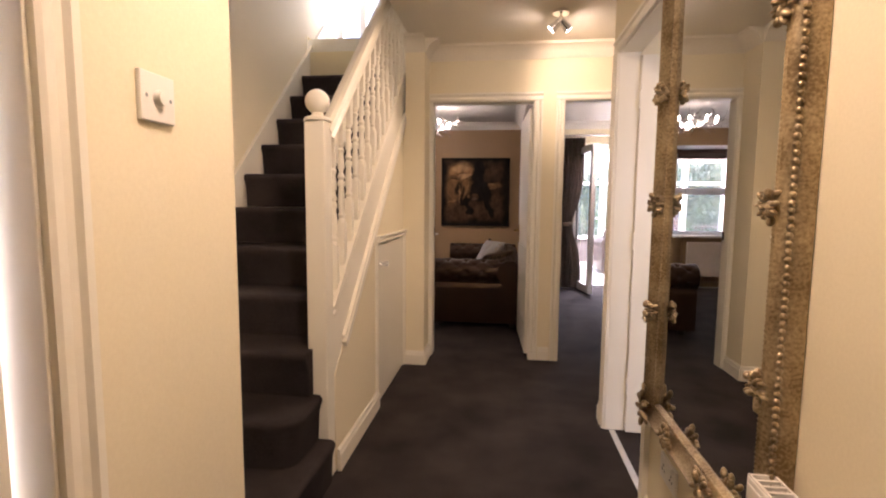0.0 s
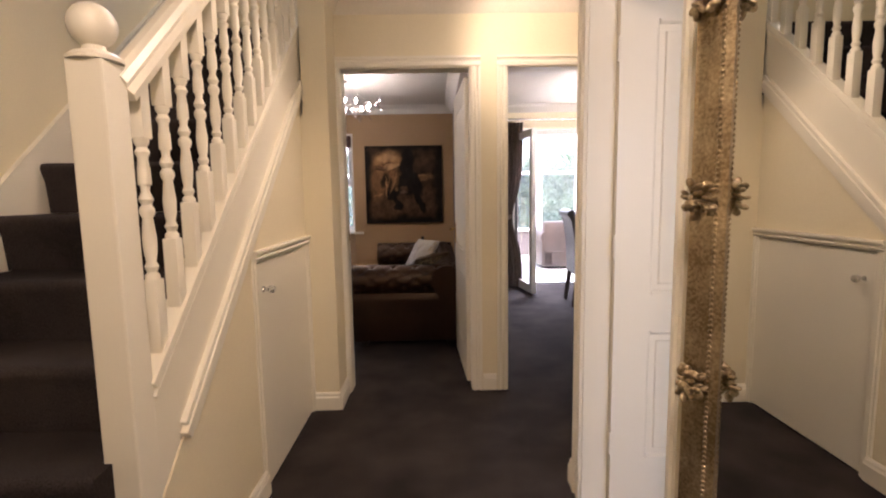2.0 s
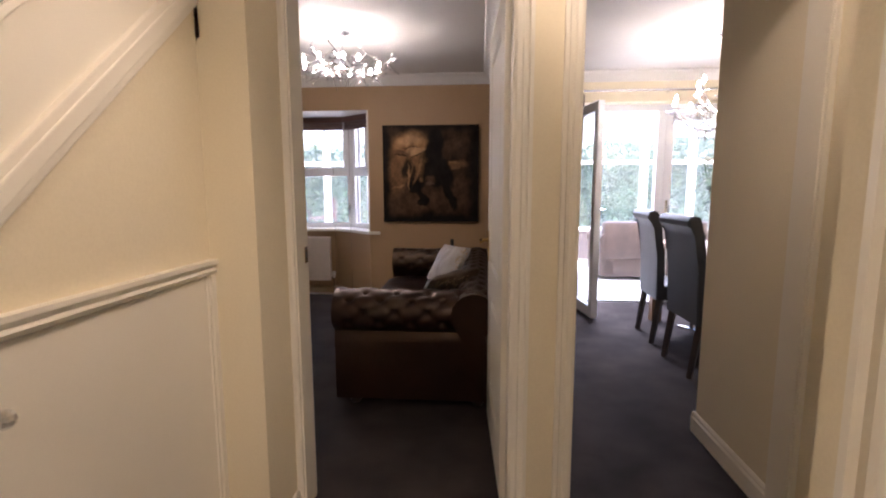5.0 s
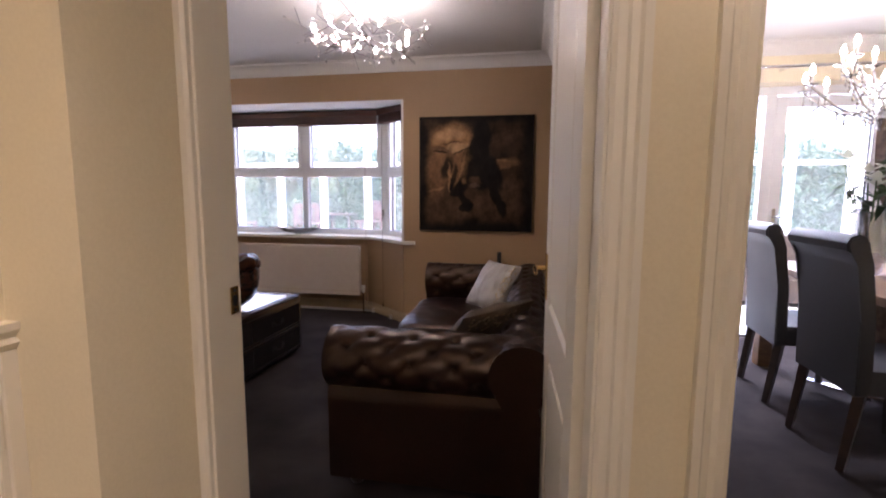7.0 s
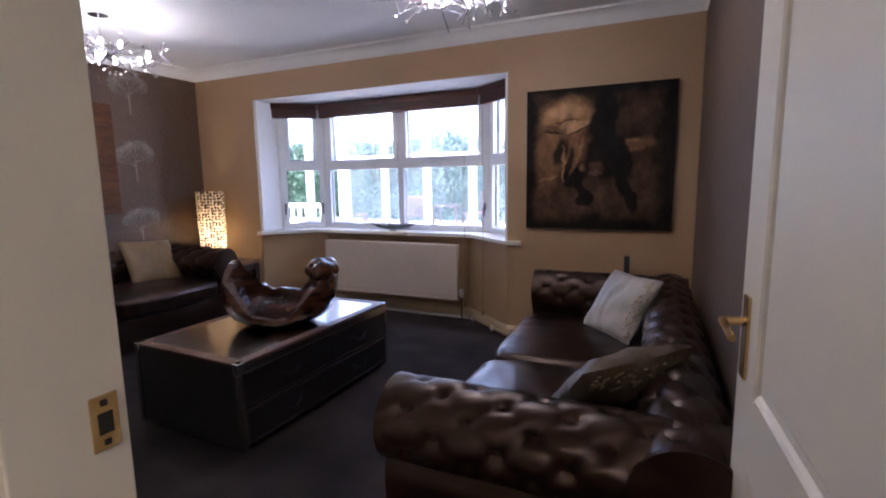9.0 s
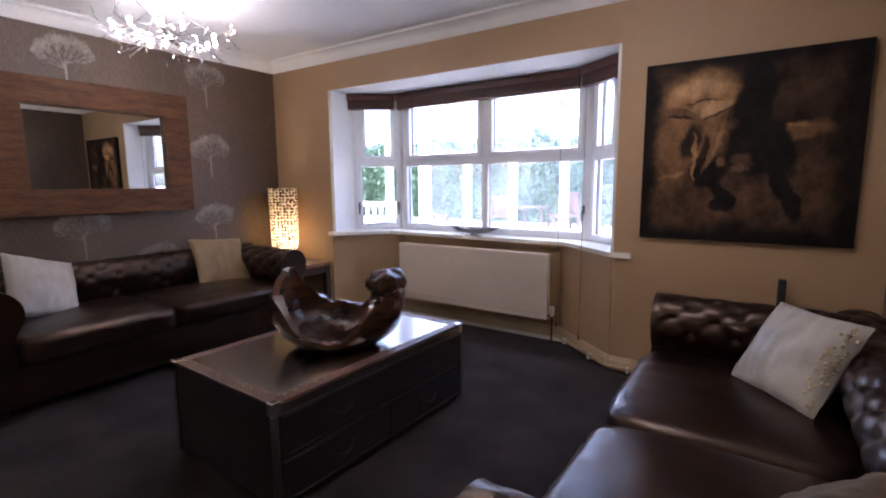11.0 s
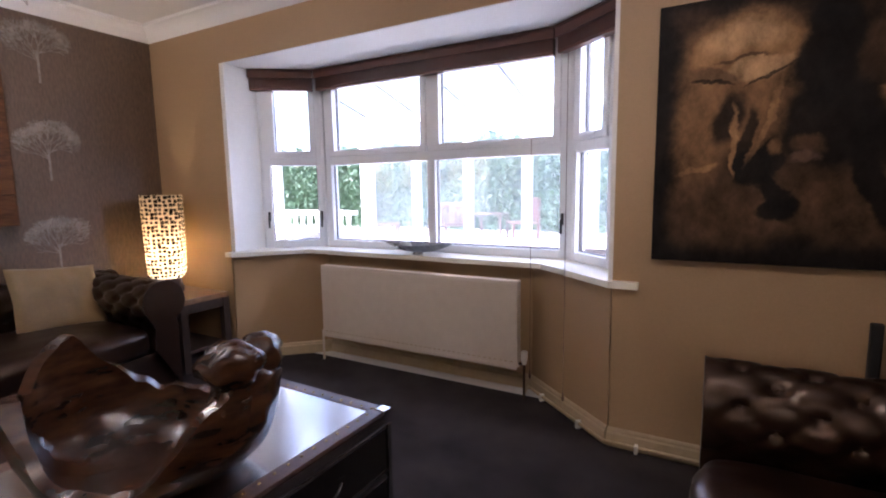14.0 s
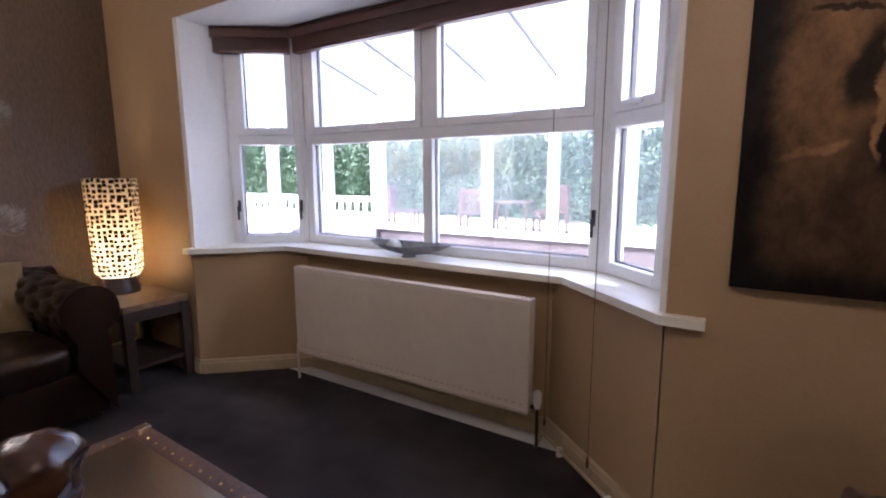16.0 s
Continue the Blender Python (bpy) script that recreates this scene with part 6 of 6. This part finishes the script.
def lily_vase():
    v = thing("flower_vase", "clear glass vase of white lilies with long green leaves", "flowers", pose(2.15, 6.15, 0.766) @ Matrix.Diagonal((1.3, 1.3, 1.3, 1)))
    bm = lathe(bmesh.new(), [(0.045, 0.0), (0.062, 0.02), (0.075, 0.12), (0.055, 0.22), (0.062, 0.29), (0.058, 0.29), (0.050, 0.22), (0.068, 0.12), (0.052, 0.03)], 24)
    part("vase", bm, M_CRYSTAL, v, "clear glass vase", True)
    rnd = random.Random(4)
    for k in range(9):
        a = rnd.uniform(0, 6.28)
        d = Vector((math.cos(a), math.sin(a), 0))
        top = d * rnd.uniform(0.05, 0.15) + Vector((0, 0, rnd.uniform(0.40, 0.58)))
        part("stem", tube(bmesh.new(), (0, 0, 0.03), top, 0.004, 0.003, 6), M_LILYLEAF, v)
        for j in range(6):
            o = top * rnd.uniform(0.6, 1.0)
            b = rnd.uniform(0, 6.28)
            e = Vector((math.cos(b), math.sin(b), rnd.uniform(-0.3, 0.7))).normalized()
            s = e.cross(Vector((0, 0, 1))).normalized()
            L = rnd.uniform(0.10, 0.20)
            bm = bmesh.new()
            pts = []
            for i in range(6):
                u = i / 5
                c = o + e * L * u + Vector((0, 0, -0.07 * u * u))
                w = 0.016 * math.sin(math.pi * min(u * 0.9 + 0.1, 1))
                pts.append((bm.verts.new(c - s * w), bm.verts.new(c + s * w)))
            for (p, q), (p2, q2) in zip(pts, pts[1:]):
                bm.faces.new((p, q, q2, p2))
            bmesh.ops.solidify(bm, geom=bm.faces[:], thickness=0.001)
            part("leaf", bm, M_LILYLEAF, v, "", True)
        if k < 5:
            bm = bmesh.new()
            for j in range(6):
                b = j * math.pi / 3
                e = Vector((math.cos(b), math.sin(b), 0.8)).normalized()
                s = Vector((-math.sin(b), math.cos(b), 0))
                rows = []
                for i in range(5):
                    u = i / 4
                    c = top + e * 0.075 * u + Vector((math.cos(b), math.sin(b), -0.3)) * 0.03 * u * u
                    w = 0.018 * math.sin(math.pi * (0.12 + 0.86 * u))
                    rows.append((bm.verts.new(c - s * w), bm.verts.new(c + s * w)))
                for (p, q), (p2, q2) in zip(rows, rows[1:]):
                    bm.faces.new((p, q, q2, p2))
            bmesh.ops.solidify(bm, geom=bm.faces[:], thickness=0.001)
            part("flower", bm, M_PETAL, v, "open white lily", True)


lily_vase()


def crystal_chandelier(m):
    c = thing("crystal_chandelier", "clear crystal chandelier with lit candle bulbs above the dining table", "chandelier", m)
    part("ceiling_rose", lathe(bmesh.new(), [(0.075, -0.035), (0.078, -0.008), (0.07, -0.001)], 28), M_CHROME, c, "", True)
    part("chain", tube(bmesh.new(), (0, 0, -0.03), (0, 0, -0.50), 0.006), M_CHROME, c)
    part("column", lathe(bmesh.new(), [(0.008, -0.50), (0.03, -0.54), (0.012, -0.60), (0.045, -0.66), (0.015, -0.72), (0.05, -0.77), (0.012, -0.83)], 16), M_CRYSTAL, c, "turned glass column", True)
    for tier, (n, R, z0) in enumerate(((10, 0.36, -0.68), (6, 0.20, -0.55))):
        for k in range(n):
            a = 2 * math.pi * k / n + tier * 0.3
            d = Vector((math.cos(a), math.sin(a), 0))
            pts = [d * (R * u) + Vector((0, 0, z0 - 0.06 * math.sin(u * 3.9) + 0.05 * u * u)) for u in [j / 8 for j in range(9)]]
            bm = bmesh.new()
            for p, q in zip(pts, pts[1:]):
                tube(bm, p, q, 0.006, n=8)
            e = pts[-1]
            lathe(bm, [(0.006, e.z), (0.034, e.z + 0.012), (0.036, e.z + 0.016), (0.010, e.z + 0.018)], 14, (e.x, e.y))
            arm = part("arm", bm, M_CHROME, c, "curved glass and chrome arm", True)
            part("candle", tube(bmesh.new(), e + Vector((0, 0, 0.018)), e + Vector((0, 0, 0.065)), 0.009), M_PLASTIC, arm, "white candle sleeve")
            part("bulb", lathe(bmesh.new(), [(0.006, e.z + 0.065), (0.013, e.z + 0.082), (0.010, e.z + 0.10), (0.001, e.z + 0.122)], 10, (e.x, e.y)), M_BULB, arm, "lit candle bulb", True)
            spots = []
            for j in range(7):
                p = pts[2 + j % 7] if 2 + j < 9 else e
                for i in range(3):
                    spots.append(Matrix.Translation(p + Vector((0, 0, -0.022 - i * 0.021))) @ Matrix.Diagonal((0.007, 0.007, 0.010 + 0.005 * (i == 2), 1)))
            drop = bmesh.new()
            bmesh.ops.create_icosphere(drop, subdivisions=1, radius=1)
            many("crystal_drop", drop, spots, M_CRYSTAL if k % 3 else M_CHROME, arm, "strings of crystal drops")


crystal_chandelier(pose(2.02, 5.93, H))

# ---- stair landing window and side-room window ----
# side-room window is unseen, assumed from the bluish light on the open door
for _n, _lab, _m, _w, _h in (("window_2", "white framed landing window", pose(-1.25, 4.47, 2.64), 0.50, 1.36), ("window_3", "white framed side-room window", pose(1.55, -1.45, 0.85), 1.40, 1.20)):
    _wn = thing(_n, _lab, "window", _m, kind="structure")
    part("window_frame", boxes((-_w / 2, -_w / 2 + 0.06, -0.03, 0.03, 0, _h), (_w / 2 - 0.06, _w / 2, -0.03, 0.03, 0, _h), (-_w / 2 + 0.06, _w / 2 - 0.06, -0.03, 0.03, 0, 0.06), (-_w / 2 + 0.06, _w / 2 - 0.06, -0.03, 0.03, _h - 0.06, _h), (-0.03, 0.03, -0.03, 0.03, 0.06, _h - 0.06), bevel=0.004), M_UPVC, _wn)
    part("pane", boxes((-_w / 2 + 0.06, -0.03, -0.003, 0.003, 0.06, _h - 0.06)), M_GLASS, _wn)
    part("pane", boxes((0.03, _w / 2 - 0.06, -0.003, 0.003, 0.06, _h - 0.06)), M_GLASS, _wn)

# ---- conservatory beyond the windows ----
structure("ground", boxes((-400, 400, 7.52, 800, -0.4, -0.14), (-400, 400, -800, -1.52, -0.4, -0.14), (-400, -4.52, -1.52, 7.52, -0.4, -0.14), (4.62, 400, -1.52, 7.52, -0.4, -0.14)), M_PAVING, "pale paved garden ground", "ground")
structure("floor_conservatory", boxes((-5.2, 4.8, 7.53, 10.9, -0.12, -0.004)), M_TILE, "pale tiled conservatory floor", "floor")
CY = 10.6
structure("wall_conservatory_dwarf", boxes((-5.0, 4.6, CY, CY + 0.25, -0.1, 0.50), (-5.2, -5.0, 7.8, CY + 0.25, -0.1, 0.50), (4.6, 4.8, 7.53, CY + 0.25, -0.1, 0.50)), M_BRICK, "low brick conservatory wall", "wall")


def conservatory():
    c = thing("conservatory_frame", "white plastic conservatory frame with glazed walls and roof", "conservatory", pose(0, 0, 0))
    part("sill", boxes((-5.05, 4.65, CY - 0.05, CY + 0.27, 0.501, 0.55), bevel=0.005), M_UPVC, c, "white window sill")
    part("eaves_beam", boxes((-5.05, 4.65, CY + 0.02, CY + 0.12, 2.12, 2.24), bevel=0.005), M_UPVC, c)
    part("transom", boxes((-5.0, 4.6, CY + 0.035, CY + 0.095, 1.66, 1.72)), M_UPVC, c)
    post = None
    xs = [-5.0 + 0.8 * k for k in range(13)]
    for x in xs:
        m = Matrix.Translation((x, CY + 0.065, 0))
        if post is None:
            post = part("post", boxes((-0.055, 0.055, -0.04, 0.04, 0.55, 2.12), bevel=0.005), M_UPVC, c)
            post.matrix_basis = m
        else:
            alike("post", post, c, m)
    for a, b in zip(xs, xs[1:]):
        part("pane", boxes((a + 0.055, b - 0.055, CY + 0.062, CY + 0.068, 0.55, 2.12)), M_HAZY, c)
    for x in (-5.1, 4.7):
        for y in (8.2, 9.0, 9.8, CY + 0.06):
            part("post", boxes((x - 0.04, x + 0.04, y - 0.05, y + 0.05, 0.50, 2.2), bevel=0.005), M_UPVC, c)
    for x in xs:
        part("roof_bar", bar(bmesh.new(), (x, 7.85, 2.95), (x, CY + 0.1, 2.22), 0.020, 0.03), M_SEAL, c, "grey roof glazing bar")
    bm = bmesh.new()
    bar(bm, (-0.2, 7.85, 2.985), (-0.2, CY + 0.15, 2.25), 9.6, 0.006)
    part("roof_pane", bm, M_HAZY, c, "clear roof glazing")
    return c


conservatory()


def club_sofa(m):
    s = thing("leather_sofa", "faded brown leather sofa with rounded arms in the conservatory", "sofa", m)
    tan = mat("tan_leather", (0.085, 0.058, 0.046), (0.05, 0.034, 0.028), 0.4, 110, 5, 0.3, dist=0.0015)
    part("base", boxes((-0.8, 0.8, -0.4, 0.4, 0.04, 0.30), bevel=0.03), tan, s, "", True)
    part("backrest", boxes((-0.8, 0.8, 0.22, 0.42, 0.28, 0.80), bevel=0.07), tan, s, "", True)
    for x in (-0.72, 0.72):
        part("armrest", tube(boxes((x - 0.11, x + 0.11, -0.42, 0.40, 0.04, 0.52), bevel=0.04), (x, -0.44, 0.53), (x, 0.40, 0.53), 0.125, n=20), tan, s, "", True)
    for x in (-0.30, 0.30):
        k = part("seat_cushion", cushion_mesh(0.61, 0.66, 0.2, 2 + x, 0.006, 0.25, 20), tan, s, "", True)
        k.matrix_basis = Matrix.Translation((x, -0.08, 0.36))


club_sofa(pose(2.65, 9.05, 0, 0, 0, 180))


def wooden_seat(m, back=True):
    c = thing("garden_chair", "reddish slatted wooden chair on the patio", "chair", m, "slatted wooden chairs")
    for x in (-0.22, 0.22):
        for y in (-0.2, 0.2):
            part("leg", boxes((x - 0.02, x + 0.02, y - 0.02, y + 0.02, 0, 0.95 if y > 0 else 0.44)), M_FADED, c)
    for k in range(5):
        part("slat", boxes((-0.24, 0.24, -0.22 + k * 0.09, -0.15 + k * 0.09, 0.44, 0.46)), M_FADED, c)
    for k in range(6):
        x = -0.17 + 0.068 * k
        part("slat", boxes((x - 0.018, x + 0.018, 0.19, 0.205, 0.50, 0.88)), M_FADED, c)
    part("top_rail", boxes((-0.24, 0.24, 0.18, 0.22, 0.86, 0.96), bevel=0.01), M_FADED, c)
    return c


_w = wooden_seat(pose(-5.95, 15.2, -0.14, 0, 0, 190) @ Matrix.Diagonal((1.45, 1.2, 1.08, 1)))
copy_thing(_w, pose(-4.5, 15.9, -0.14, 0, 0, -60) @ Matrix.Diagonal((1.45, 1.2, 1.08, 1)))
copy_thing(_w, pose(-7.5, 14.5, -0.14, 0, 0, 120) @ Matrix.Diagonal((1.45, 1.2, 1.08, 1)))
_t = thing("garden_table", "reddish wooden table among the slatted chairs", "table", pose(-5.4, 16.1, -0.14))
for _k in range(6):
    part("slat", boxes((-0.42, 0.42, -0.30 + _k * 0.10, -0.21 + _k * 0.10, 0.70, 0.725)), M_FADED, _t)
for _x in (-0.36, 0.36):
    for _y in (-0.24, 0.24):
        part("leg", boxes((_x - 0.025, _x + 0.025, _y - 0.025, _y + 0.025, 0, 0.70)), M_FADED, _t)
_e = thing("tub_chair", "grey woven tub chair in the conservatory", "chair", pose(-4.1, 8.75, 0, 0, 0, 25))
_bm = lathe(bmesh.new(), [(0.20, 0.0), (0.24, 0.02), (0.36, 0.22), (0.44, 0.46), (0.47, 0.62), (0.43, 0.62), (0.38, 0.46), (0.32, 0.36), (0.0, 0.34)], 32)
for _v in _bm.verts:
    if _v.co.z > 0.4:
        _v.co.z += 0.16 * _v.co.y / 0.45
part("shell", _bm, mat("grey_rattan", (0.16, 0.16, 0.17), (0.09, 0.09, 0.10), 0.6, 80, 6, 0.6, dist=0.004), _e, "", True)
part("seat_pad", lathe(bmesh.new(), [(0.30, 0.37), (0.34, 0.40), (0.32, 0.44), (0.0, 0.46)], 28), M_SILK, _e, "pale seat pad", True)

# ---- garden ----


def balustrade():
    b = thing("garden_balustrade", "white stone balustrade along the patio", "balustrade", pose(-11.0, 13.7, -0.14))
    part("coping", boxes((-3.5, 3.2, -0.12, 0.12, 0.78, 0.88), bevel=0.01), M_PETAL, b)
    part("plinth", boxes((-3.5, 3.2, -0.12, 0.12, 0.0, 0.12), bevel=0.01), M_PETAL, b)
    first = None
    for k in range(27):
        m = Matrix.Translation((-3.35 + 0.245 * k, 0, 0))
        if first is None:
            first = part("baluster", lathe(bmesh.new(), [(0.06, 0.12), (0.04, 0.18), (0.075, 0.36), (0.04, 0.58), (0.06, 0.70), (0.06, 0.78)], 12), M_PETAL, b, "", True)
            first.matrix_basis = m
        else:
            alike("baluster", first, b, m)


balustrade()


def leaf_cloud(name, centre_of, count, seed, parent=None, label=""):
    rnd = random.Random(seed)
    mats = []
    for _ in range(count):
        p, s = centre_of(rnd)
        mats.append(Matrix.Translation(p) @ Euler((rnd.uniform(0, 6.28), rnd.uniform(0, 6.28), rnd.uniform(0, 6.28))).to_matrix().to_4x4() @ Matrix.Diagonal((s, s * 0.5, s, 1)))
    leaf = bmesh.new()
    vs = [leaf.verts.new(v) for v in ((-1, 0, 0), (-0.3, -0.8, 0.1), (0.5, -0.6, 0.1), (1.1, 0, -0.1), (0.5, 0.6, 0.1), (-0.3, 0.8, 0.1))]
    leaf.faces.new(vs)
    leaf.verts.index_update()
    return many(name, leaf, mats, M_LEAF, parent, label)


def hedge_spot(rnd):
    x = rnd.uniform(-24, 16)
    top = 2.9 + 0.6 * noise.noise((x * 0.5, 0, 0)) + 0.3 * noise.noise((x * 1.7, 3, 0))
    z = -0.14 + top * rnd.random() ** 0.8
    return Vector((x, 19.0 + rnd.uniform(-0.5, 0.7) + 0.5 * noise.noise((x, z, 1)), z)), rnd.uniform(0.05, 0.11)


_core = bmesh.new()
for _k in range(60):
    _x = -24 + 0.68 * _k
    ball(_core, (_x, 19.9 + 0.3 * noise.noise((_x, 0, 4)), 0.95), 1.0, 12, (0.75, 0.55, 1.35 + 0.25 * noise.noise((_x * 0.5, 0, 0))))
structure("backdrop_hedge_core", _core, M_LEAF, "shaded inner growth of the garden hedge", "hedge")
tagged(leaf_cloud("hedge", hedge_spot, 60000, 3), "dense green garden hedge behind the patio", "hedge", "", "stuff")
